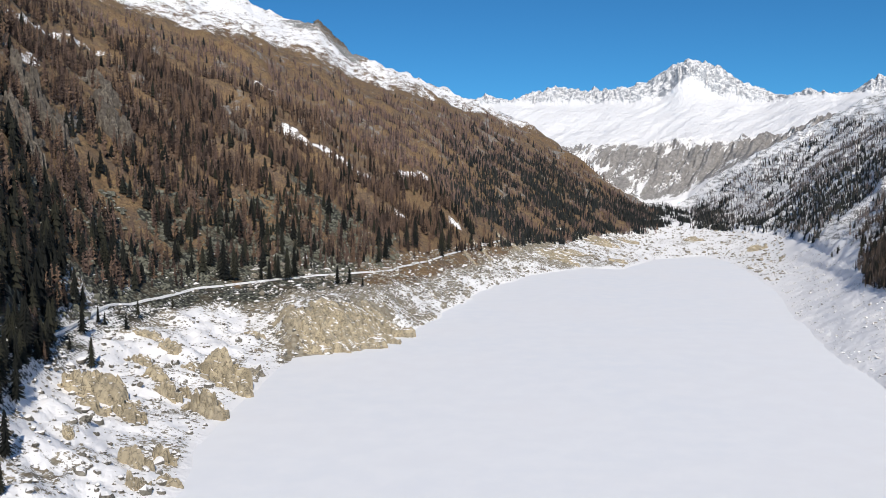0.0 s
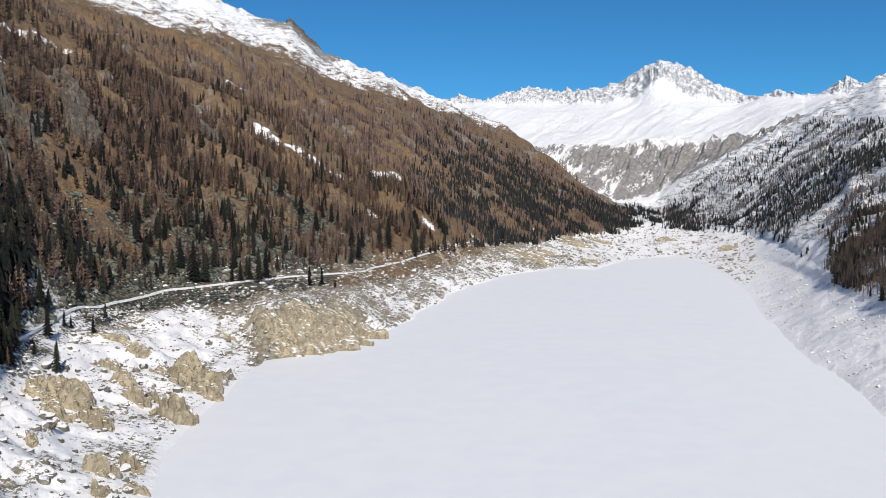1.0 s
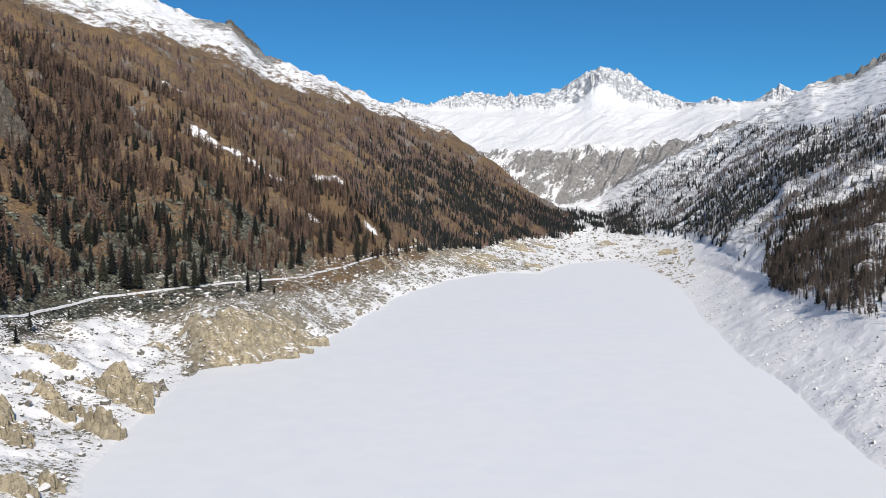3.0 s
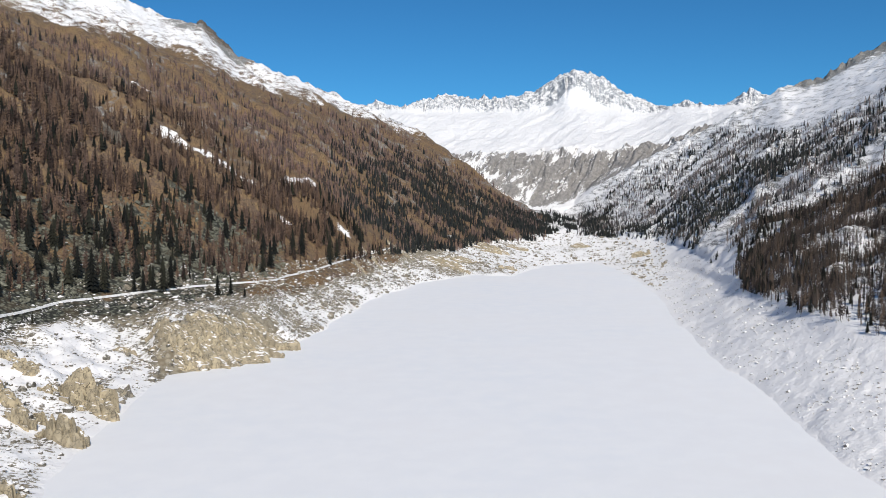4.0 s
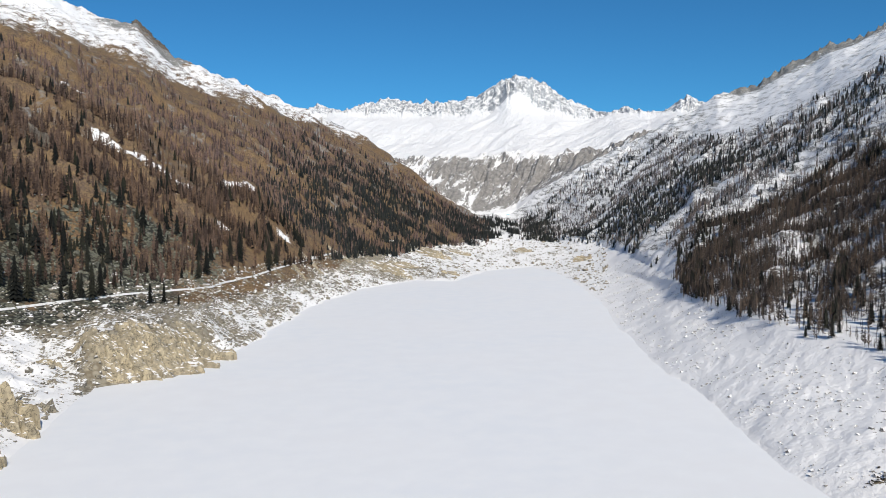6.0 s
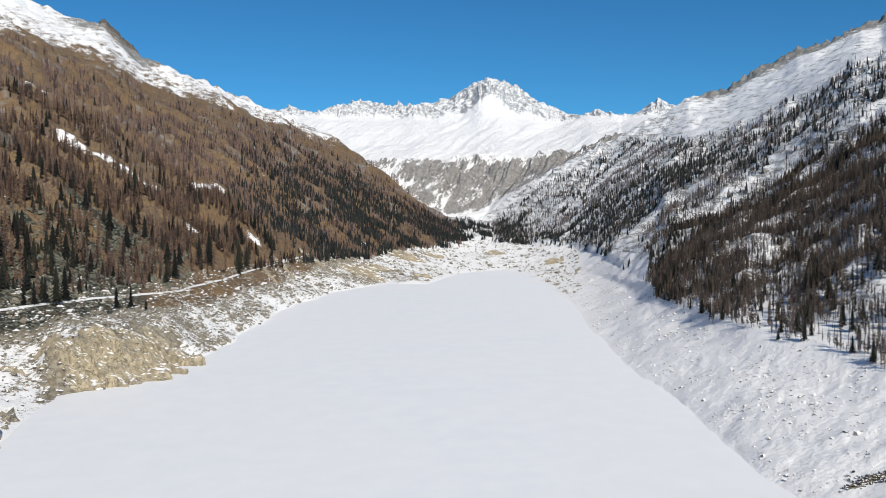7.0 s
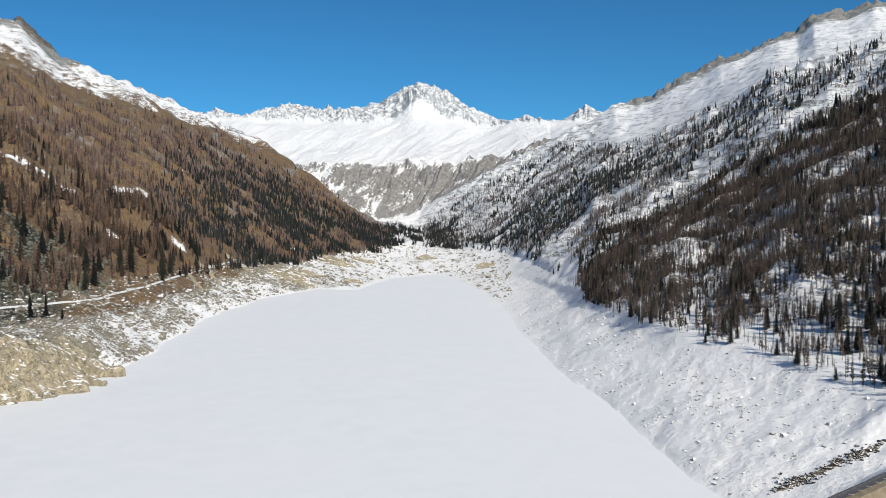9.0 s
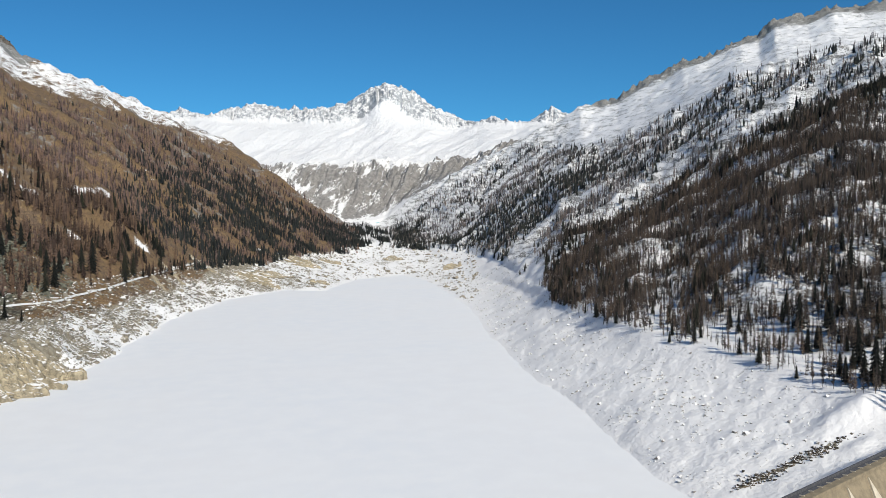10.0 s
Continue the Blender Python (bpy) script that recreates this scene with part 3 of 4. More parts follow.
def land_shares(b, r, z, k):
    x, y = r * np.sin(np.radians(b)), r * np.cos(np.radians(b))
    left = step(15, 11, b)
    f, g = fbm(x / 150, y / 150, 4, 111), fbm(x / 60, y / 60, 3, 113)
    snow_line = np.interp(b, [-27, -9, -5.5, 0, 4, 7], [1.64, 1.64, 1.70, 1.77, 1.86, 1.95])
    hill = 0.04 + 0.47 * step(-0.05, 0.07, k - snow_line + 0.06 * f) + 0.15 * step(0.05, 0.25, k - snow_line) + 0.16 * step(0.25, 0.6, g)
    gully = gullies(x, y)
    hill = hill + 0.56 * gully
    cove = step(-13.5, -11, b) * step(9, 5, b)
    bank = 0.59 + 0.10 * step(-11.5, -14, b) + 0.10 * f + 0.14 * g - cove * 0.09 * step(0.25, 0.8, k + 0.1 * g) - 0.06 * step(-14, -10, b) * step(4, -2, b) - 0.5 * step(-11.6, -10.2, b) * step(-2.6, -4.2, b) * step(0.36, 0.26, k + 0.05 * g)
    bank = bank - (0.24 + 0.14 * step(-23, -18, b)) * step(0.60, 0.92, k) * step(10, 5, b)
    bank = bank + 0.35 * np.exp(-np.maximum(k, 0) / 0.03)
    snow_left = np.where(k < 1.0, bank, hill + 0.3 * step(1.10, 1.0, k) * step(-18, -22, b))
    snow_right = 0.92 - 0.36 * step(1.0, 1.2, k) * step(28, 25.8, b) - 0.39 * step(1.0, 1.1, k) * step(25.8, 28, b) + 0.10 * step(1.9, 2.3, k) - 0.22 * step(2.0, 2.3, k) * step(15, 17, b) * step(29, 26, b)
    head = step(11, 13, b) * step(21.5, 20, b) * (k < 1.0)
    snow_right = snow_right - head * (0.17 + 0.16 * g + 0.1 * f)
    snow = left * snow_left + (1 - left) * snow_right
    snow = np.where(k > 2.05, np.maximum(snow, 0.56 - 0.29 * left), snow)
    spine = np.exp(-((k - 2.985) / 0.06) ** 2) * step(28, 31, b)
    snow = snow - spine * 0.5
    knob = left * step(-11.5, -8.5, b) * step(-4.6, -5.6, b) * step(1.84, 1.95, k)
    snow = snow - 0.4 * knob
    scree = left * (0.75 * step(1.13, 1.05, k + 0.10 * g) * step(-2, -9, b) + 0.1 * f)
    cliff = left * step(1.1, 1.25, k) * (0.02 + 0.30 * ridged(x / 130, y / 130, 3, 115) - 0.02 * step(-8, 2, b)) + 0.10 * left * step(-5, 3, b) + spine + 0.6 * knob + (1 - left) * 0.8
    snow = np.where(r < 320, 0.85, snow)
    snow = snow - 0.8 * near_path(x, y, RUNNEL, 2.4)
    return snow, scree, cliff, step(1.03, 0.97, k + (0.19 + 0.10 * step(-10, -8, b)) * step(5, 4, b))


def build_land():
    B, R = np.meshgrid(bearings, ranges)
    z, k = land(B, R)
    x, y = R * np.sin(np.radians(B)), R * np.cos(np.radians(B))
    me = mesh_from("ground", np.stack([x, y, z], -1).reshape(-1, 3), grid_faces(len(ranges), len(bearings)), True)
    for name, values in zip(("snow", "scree", "cliff", "bank"), land_shares(B, R, z, k)):
        channel(me, name, values)
    me.materials.append(M_LAND)
    return tagged(new("ground", me), "valley slopes of dry grass, scree, rock and snow", "ground", kind="structure")


def build_massif():
    b = np.arange(-1, 32, 0.05)
    r = np.concatenate([np.linspace(EDGE, 3600, 85), np.linspace(3606, 4300, 60)[1:], np.linspace(4304, 4660, 100), [4680, 4720, 4800, 4930]])
    B, R = np.meshgrid(b, r)
    z = massif(B, R)
    z = np.where(R <= EDGE, z - 8, z)
    x, y = R * np.sin(np.radians(B)), R * np.cos(np.radians(B))
    me = mesh_from("snow_mountain", np.stack([x, y, z], -1).reshape(-1, 3), grid_faces(len(r), len(b)), True)
    high = -0.04 * step(13, 18, B) * step(3600, 3400, R) + 0.34 * step(3380, 3600, R) * step(4420, 4300, R) - 0.27 * step(4345, 4400, R) - 0.56 * step(3520, 3380, R) * step(3060, 3110, R)
    lean = B - (R - EDGE) * 0.0065
    high = high + (0.34 * step(0.0, 0.6, fbm(lean * 1.4, R / 500, 5, 95)) + 0.4 * fbm(x / 130, y / 130, 5, 96)) * step(3600, 3450, R)
    channel(me, "snow", high)
    channel(me, "kind", step(3700, 3500, R))
    me.materials.append(M_MASSIF)
    return tagged(new("snow_mountain", me), "snow-covered granite mountain massif with jagged rocky summit ridge", "mountain", kind="structure")


build_land()
build_massif()

# the frozen lake: a sheet of snowed ice from the dam to the shores
b = np.radians(np.arange(-56, 46.1, 0.5))
rr = np.linspace(0, 1, 12)[:, None]
ux, uy = DAM_B[0] - DAM_A[0], DAM_B[1] - DAM_A[1]
near = (DAM_A[0] * uy - DAM_A[1] * ux) / (np.sin(b) * uy - np.cos(b) * ux)
reach = np.maximum(line(SHORE, np.degrees(b)) + 45, near + 5)
R = near + (reach - near) * rr ** 1.5
me = mesh_from("lake_ice", np.stack([R * np.sin(b), R * np.cos(b), 0 * R], -1).reshape(-1, 3), grid_faces(12, len(b)), True)
me.materials.append(M_ICE)
tagged(new("lake_ice", me), "smooth frozen reservoir covered with clean white snow", "frozen lake", kind="structure")

# ---- woods ----
def spruce_shape(tiers, points, seed):
    """A spruce: drooping ragged skirts round a thin trunk, 1 high."""
    rnd = random.Random(seed)
    v, f = [], []
    for i in range(tiers):
        low, top = 0.06 + 0.86 * i / tiers, min(1.0, 0.06 + 0.86 * (i + 1.75) / tiers)
        rad = 0.185 * (1 - i / tiers) ** 0.8 + 0.012
        base, spin = len(v), rnd.random() * 6.3
        v.append((rnd.uniform(-.01, .01), rnd.uniform(-.01, .01), top))
        for j in range(points * 2):
            q = spin + math.pi * j / points
            rr = rad * (rnd.uniform(0.85, 1.2) if j % 2 == 0 else rnd.uniform(0.42, 0.62))
            v.append((rr * math.cos(q), rr * math.sin(q), low + (rnd.uniform(-0.02, 0.02) if j % 2 == 0 else 0.045)))
        f += [(base, base + 1 + j, base + 1 + (j + 1) % (points * 2)) for j in range(points * 2)]
    return np.array(v), np.array(f)


def larch_shape(twigs, seed, wide=0.02, reach=0.13, low=0.16):
    """A bare larch: a thin pole in a narrow cone of fine level twigs that bend up at their ends, 1 high."""
    rnd = random.Random(seed)
    v, f = [], []
    for i in range(twigs):
        h = low + (0.97 - low) * (i + rnd.random()) / twigs
        out = (reach * ((1 - h) / (1 - low)) ** 0.7 + 0.012) * rnd.uniform(0.55, 1.2)
        q, tilt, base = i * 2.4 + rnd.uniform(-0.5, 0.5), math.pi / 2 + rnd.uniform(-0.45, 0.45), len(v)
        c, sn = math.cos(q), math.sin(q)
        thick = wide * rnd.uniform(0.7, 1.3) * (0.45 + 0.55 * (1 - h))
        a, up = thick * math.cos(tilt), thick * math.sin(tilt)
        mid = out * 0.12
        v += [(c * mid - sn * a, sn * mid + c * a, h + up), (c * mid + sn * a, sn * mid - c * a, h - up), (c * out, sn * out, h + out * rnd.uniform(-0.25, 0.5))]
        f.append((base, base + 1, base + 2))
    base = len(v)
    v += [(0.010, 0, 0), (-0.005, 0.009, 0), (-0.005, -0.009, 0), (0, 0, 1.0)]
    f += [(base, base + 1, base + 3), (base + 1, base + 2, base + 3), (base + 2, base, base + 3)]
    return np.array(v), np.array(f)


def pole_shape():
    v = [(0.016 * math.cos(q), 0.016 * math.sin(q), 0) for q in np.linspace(0, 2 * math.pi, 6)[:-1]] + [(0, 0, 0.9)]
    return np.array(v), np.array([(j, (j + 1) % 5, 5) for j in range(5)])


def scatter(count, b0, b1, r0, r1, seed):
    """Places spread evenly over a stretch of the plan."""
    rs = np.random.RandomState(seed)
    b, r = rs.uniform(b0, b1, count), np.sqrt(rs.uniform(r0 * r0, r1 * r1, count))
    x, y = r * np.sin(np.radians(b)), r * np.cos(np.radians(b))
    z, k = land(b, r)
    return x, y, z, k, b, r, rs


def joined(name, shapes, x, y, z, high, wide, rs, material):
    """One mesh of many like things: one of the shapes at each place."""
    kind = rs.randint(0, len(shapes), len(x))
    vs, fs, ts, base = [], [], [], 0
    for s, (v, f) in enumerate(shapes):
        i = np.where(kind == s)[0]
        if not len(i):
            continue
        q = rs.uniform(0, 2 * math.pi, len(i))
        c, sn = np.cos(q)[:, None], np.sin(q)[:, None]
        w, h = (wide[i] * high[i])[:, None], high[i][:, None]
        px = (v[None, :, 0] * c - v[None, :, 1] * sn) * w + x[i][:, None]
        py = (v[None, :, 0] * sn + v[None, :, 1] * c) * w + y[i][:, None]
        pz = v[None, :, 2] * h + z[i][:, None]
        vs.append(np.stack([px, py, pz], -1).reshape(-1, 3))
        fs.append((f[None] + (np.arange(len(i)) * len(v))[:, None, None]).reshape(-1, 3) + base)
        ts.append(np.repeat(rs.uniform(0, 1, len(i)), len(v)))
        base += len(i) * len(v)
    me = mesh_from(name, np.concatenate(vs), np.concatenate(fs))
    channel(me, "tint", np.concatenate(ts))
    me.materials.append(material)
    return me



# wood: places of the trees, the nearest as things of their own, the rest as woods
LARCHES = [larch_shape(30, s, 0.075) for s in range(6)]
FAR_LARCHES = [larch_shape(15, s, 0.15) for s in range(20, 25)]
MID_LARCHES = [larch_shape(26, s, 0.062, 0.13, 0.18) for s in range(80, 86)]
THIN_LARCHES = [larch_shape(36, s, 0.036, 0.125, 0.20) for s in range(70, 76)]
SPRUCES = [spruce_shape(5, 5, s) for s in range(5)]
FAR_SPRUCES = [spruce_shape(4, 3, s) for s in range(30, 34)]
FINE_LARCHES = [larch_shape(170, s, 0.011) for s in range(40, 44)]
FINE_SPRUCES = [spruce_shape(10, 8, s) for s in range(50, 54)]


def tree_thing(kind, shape, material, label, category, group):
    """A tree of unit height: trunk and crown under one base."""
    base = new(kind)
    me = mesh_from("crown", *shape)
    channel(me, "tint", np.zeros(len(shape[0])))
    part("crown", me, material, base)
    part("trunk", mesh_from("trunk", *pole_shape()), M_BARK, base)
    return tagged(base, label, category, group)


MODELS = {"larch": [tree_thing("larch_tree", s, M_LARCH, "bare brown larch tree without needles on the slope", "larch tree", "larches on the slopes") for s in FINE_LARCHES],
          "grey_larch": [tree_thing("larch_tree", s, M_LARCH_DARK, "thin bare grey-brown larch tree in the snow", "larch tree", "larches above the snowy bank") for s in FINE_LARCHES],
          "spruce": [tree_thing("spruce_tree", s, M_SPRUCE, "dark green spruce tree with drooping branches", "spruce tree", "spruces on the slopes") for s in FINE_SPRUCES]}
USED = set()


def plant(kind, x, y, z, high, wide, turn, which):
    model = MODELS[kind][which % 4]
    m = Matrix.Translation((x, y, z)) @ Matrix.Rotation(turn, 4, "Z") @ Matrix.Diagonal((high * wide, high * wide, high, 1))
    if (kind, which % 4) not in USED:
        USED.add((kind, which % 4))
        model.matrix_basis = m
        return model
    model_scale = model.scale.copy()
    model.scale = (1, 1, 1)
    made = copy_thing(model, m)
    model.scale = model_scale
    return made


# single spruces that stand clear of the woods: x, y, height
for i, (x, y, high) in enumerate([(-194, 382, 22), (-203, 372, 14), (-170, 325, 20), (-157, 296, 12), (-239, 518, 23), (-228, 461, 24), (-243, 504, 22), (159, 1639, 13), (170, 1655, 14), (558, 1219, 11), (564, 1215, 12), (570, 1224, 10),
                                  (-238, 557, 24), (-212, 508, 20), (-225, 508, 10), (-245, 600, 13), (-242, 604, 10), (-227, 605, 13), (-238, 659, 14), (-224, 701, 11), (-227, 828, 31),
                                  (-210, 811, 42), (-202, 819, 34), (-254, 851, 30), (-250, 858, 27), (-225, 898, 18), (-180, 838, 19), (-173, 844, 23), (-166, 854, 26), (-157, 854, 36),
                                  (-153, 872, 34), (-108, 865, 22), (-97, 877, 19), (-82, 862, 11), (-49, 1142, 38), (-38, 1165, 46), (-1, 1216, 39), (8, 1250, 33), (-77, 1019, 31),
                                  (-71, 1050, 35), (-273, 699, 35), (-269, 713, 31), (-277, 697, 27), (-258, 593, 26), (-285, 637, 21),
                                  (-279, 598, 22), (-143, 918, 12), (-178, 940, 25)]):
    plant("spruce", x, y, float(ground_at(x, y)[0]) - 0.3, high, 1.0, i * 1.7, i)

# dark spruces among the bare larches above the snowy bank
for i, (x, y, high) in enumerate([(360, 549, 9), (380, 603, 7), (374, 642, 12), (387, 589, 15), (429, 615, 18), (429, 668, 12), (496, 722, 16), (405, 523, 14), (394, 529, 15),
                                  (356, 454, 13), (377, 461, 10), (349, 416, 8), (401, 471, 25), (414, 497, 18), (379, 440, 16), (384, 436, 16), (403, 447, 20), (408, 456, 13),
                                  (359, 396, 14), (352, 385, 15), (373, 397, 24), (360, 381, 16), (356, 370, 25), (472, 501, 28), (456, 510, 19), (421, 456, 16), (485, 569, 12),
                                  (367, 374, 20), (495, 555, 13), (502, 539, 15)]):
    plant("spruce", x, y, float(ground_at(x, y)[0]) - 0.3, high, 1.15, i * 2.1, i)

WOODS = (("left", -33, 14.5, 380, 1450, 78000, 0), ("left_far", -33, 14.5, 1450, 2880, 150000, 1), ("right", 19.5, 53, 440, 1350, 70000, 0),
         ("right_far", 15.8, 53, 1350, 2970, 62000, 1), ("floor", 12, 18.5, 1900, 2980, 18000, 1))
for side, b0, b1, r0, r1, count, far in WOODS:
    x, y, z, k, b, r, rs = scatter(count, b0, b1, r0, r1, len(side))
    larch, spruce = wood_here(x, y, k, b)
    dice = rs.uniform(0, 1, count)
    is_s = rs.uniform(0, 1, count) < spruce * (0.8 if side == "left_far" else 0.7)
    is_l = (dice < larch * (0.46 + 0.10 * step(1.24, 1.06, k) if side == "left" else 0.78 if side == "left_far" else 0.8)) & ~is_s
    grow = 1.05 if side == "left_far" else 1.45 if side == "left" else 0.95 if far else 0.92
    for kind, pick, shapes, mat, lo, hi, label in (("larch_wood", is_l, (MID_LARCHES if side == "right" else LARCHES, FAR_LARCHES)[far], M_LARCH, 11, 20, "bare grey-brown winter larch forest on the slope"),
                                                   ("spruce_wood", is_s, (SPRUCES, FAR_SPRUCES)[far], M_SPRUCE, 9, 19, "dark green spruce forest on the slope")):
        i = np.where(pick)[0]
        if side == "floor" and kind == "larch_wood" or not len(i):
            continue
        # the far woods take the colours with haze in them
        mat = {"left": mat, "right": M_LARCH_DARK, "right_far": M_LARCH_COOL}.get(side, M_LARCH_HAZE) if mat is M_LARCH else M_SPRUCE_HAZE if far else mat
        high = grow * rs.uniform(lo, hi, len(i)) * rs.uniform(0.5, 1.15, len(i))
        wide = rs.uniform(0.85, 1.3, len(i)) * (0.8 if side[:5] == "right" and kind == "larch_wood" else 1.0)
        if not far:                                   # the stretch of wood nearest the dam
            order = np.argsort(r[i])
            for n_th, j in enumerate(order[:140]):
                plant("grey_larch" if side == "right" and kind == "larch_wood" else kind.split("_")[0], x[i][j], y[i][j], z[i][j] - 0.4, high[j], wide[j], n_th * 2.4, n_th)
            keep = order[140:]
            i, high, wide = i[keep], high[keep], wide[keep]
        open_wood = r[i] < (700 + 110 * fbm(x[i] / 60, y[i] / 60, 3, 121) if shapes is MID_LARCHES else 0)      # thin, airy trees along the lower edge
        for kin, some in ((shapes, ~open_wood), (THIN_LARCHES, open_wood)):
            if some.any():
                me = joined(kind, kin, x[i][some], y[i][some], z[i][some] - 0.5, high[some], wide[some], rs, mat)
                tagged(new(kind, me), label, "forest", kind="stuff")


# ---- rocks ----
def cut_rock(detail, seed, jointed=False, cuts=9):
    """An angular rock about 1 across: a ball planed off by chance planes, or by a set of joints."""
    rnd = random.Random(seed)
    bm = bmesh.new()
    bmesh.ops.create_icosphere(bm, subdivisions=detail, radius=0.62)
    planes = []
    if jointed:
        for axis in ((1, 0.15, 0.1), (-0.1, 1, 0.2), (0.05, -0.2, 1)):
            a = Vector(axis).normalized()
            for side in (1, -1):
                planes.append(((a * side + Vector([rnd.uniform(-0.22, 0.22) for _ in range(3)])).normalized(), rnd.uniform(0.32, 0.5)))
    while len(planes) < cuts:
        planes.append((Vector([rnd.gauss(0, 1) for _ in range(3)]).normalized(), rnd.uniform(0.32, 0.47)))
    for v in bm.verts:
        for a, d in planes:
            over = v.co.dot(a) - d
            if over > 0:
                v.co -= a * over
        v.co += Vector([rnd.uniform(-0.012, 0.012) for _ in range(3)])
    vs = np.array([v.co[:] for v in bm.verts])
    fs = np.array([[v.index for v in f.verts] for f in bm.faces])
    bm.free()
    return vs, fs


BLOCKS = [cut_rock(2, s, True, 17) for s in range(8)]
STONES = [cut_rock(1, s, False, 7) for s in range(60, 68)]


BLOCK, CRAG = [], []
for v, f in BLOCKS:
    for group, material in ((BLOCK, M_ROCK), (CRAG, M_CRAG)):
        me = mesh_from("block", v, f)
        me.materials.append(material)
        group.append(me)


def jointed_rock(x, y, z0, size, high, strike, seed):
    """The body of an outcrop: upright joint blocks, stepping down from a summit near the lake side."""
    rs = np.random.RandomState(seed)
    n_g = int(min(max(2.4 * size / 1.25, 26), 44))
    u, v = np.meshgrid(np.linspace(-1.2, 1.2, n_g), np.linspace(-1.2, 1.2, n_g))
    wu, wv = u + 0.09 * fbm(u * 2.3 + seed, v * 2.3, 3, 5), v + 0.09 * fbm(u * 2.3, v * 2.3 + seed, 3, 6)
    c, s = math.cos(strike), math.sin(strike)
    along, across = wu, wv
    h = np.zeros_like(u)
    for wide, deep, share in ((0.62, 0.36, 0.80), (0.24, 0.16, 0.20)):
        gi, gj = np.meshgrid(np.arange(-10, 11), np.arange(-14, 15))
        ca = ((gi + rs.uniform(-0.42, 0.42, gi.shape) + 0.5 * (gj % 2)) * wide).ravel()
        cc = ((gj + rs.uniform(-0.42, 0.42, gi.shape)) * deep).ravel()
        inside = (np.abs(ca) < 1.6) & (np.abs(cc) < 1.6)
        ca, cc = ca[inside], cc[inside]
        gap = ((along[..., None] - ca) / wide) ** 2 + ((across[..., None] - cc) / deep) ** 2
        near = np.argmin(gap, -1)
        two = np.sqrt(np.partition(gap, 1, -1)[..., :2])
        h = h - 0.42 * share * step(0.24, 0.05, two[..., 1] - two[..., 0])
        cx, cy = ca, cc
        top = 1 - np.hypot((cx - 0.08) * 1.05, (cy + 0.12) * 1.2) ** 2.4
        top = np.clip(top, -0.3, 1) * rs.uniform(0.7, 1.15, len(ca)) - 0.7 * (rs.uniform(0, 1, len(ca)) < 0.9 - 1.5 * top)
        lean_a, lean_c = rs.uniform(-0.9, 0.9, len(ca)), rs.uniform(0.0, 1.6, len(ca))
        h = h + share * (top[near] + lean_a[near] * (along - ca[near]) + lean_c[near] * (across - cc[near]))
    h = h - 2.5 * step(0.92, 1.18, np.hypot(u, v))
    u, v = u + rs.uniform(-0.12, 0.12, u.shape) * 2.4 / n_g, v + rs.uniform(-0.12, 0.12, u.shape) * 2.4 / n_g
    u, v = 1.35 * c * u - 0.72 * s * v, 1.35 * s * u + 0.72 * c * v      # long along its joints
    px, py = x + u * size, y + v * size
    g = np.maximum(ground_at(px, py)[0], -1.5)
    pz = g - z0 + h * high - 0.06 * size
    return mesh_from("rock_core", np.stack([u * size, v * size, pz], -1).reshape(-1, 3), grid_faces(n_g, n_g))


def outcrop(x, y, size, high, count, seed, label, blocks=BLOCK, group="granite outcrops on the bare bank"):
    """A rock outcrop: jointed granite blocks, their feet in the slope."""
    rnd = random.Random(seed)
    rock = tagged(new("rock_outcrop"), label, "rock outcrop", group)
    rock.location = (x, y, max(float(ground_at(x, y)[0]), 0))
    strike = rnd.uniform(-0.35, 0.35) - 0.45
    core = part("rock_core", jointed_rock(x, y, rock.location[2], size * (0.9 if y < 600 else 1.0), size * high * (1.05 if y < 600 else 0.95), strike, seed), blocks[0].materials[0], rock)
    count = int(count * 0.8)
    for i in range(count):
        q, rad = i * 2.4, size * 0.85 * math.sqrt((i + 0.3) / count)
        px, py = rad * math.cos(q), rad * math.sin(q) * 0.8
        s = size * rnd.uniform(0.22, 0.5)
        px, py = px * 1.15, py * 1.15
        ob = part("block", blocks[rnd.randrange(8)], None, rock)
        g = max(float(ground_at(x + px, y + py)[0]), 0) - rock.location[2]
        ob.location = (px, py, g + s * high * 0.13)
        ob.rotation_euler = (rnd.uniform(-0.6, 0.3), rnd.uniform(-0.5, 0.5), strike + rnd.uniform(-0.6, 0.6))
        ob.scale = (s * rnd.uniform(0.9, 1.3), s * rnd.uniform(0.6, 0.9), s * high * rnd.uniform(0.8, 1.4))
    return rock


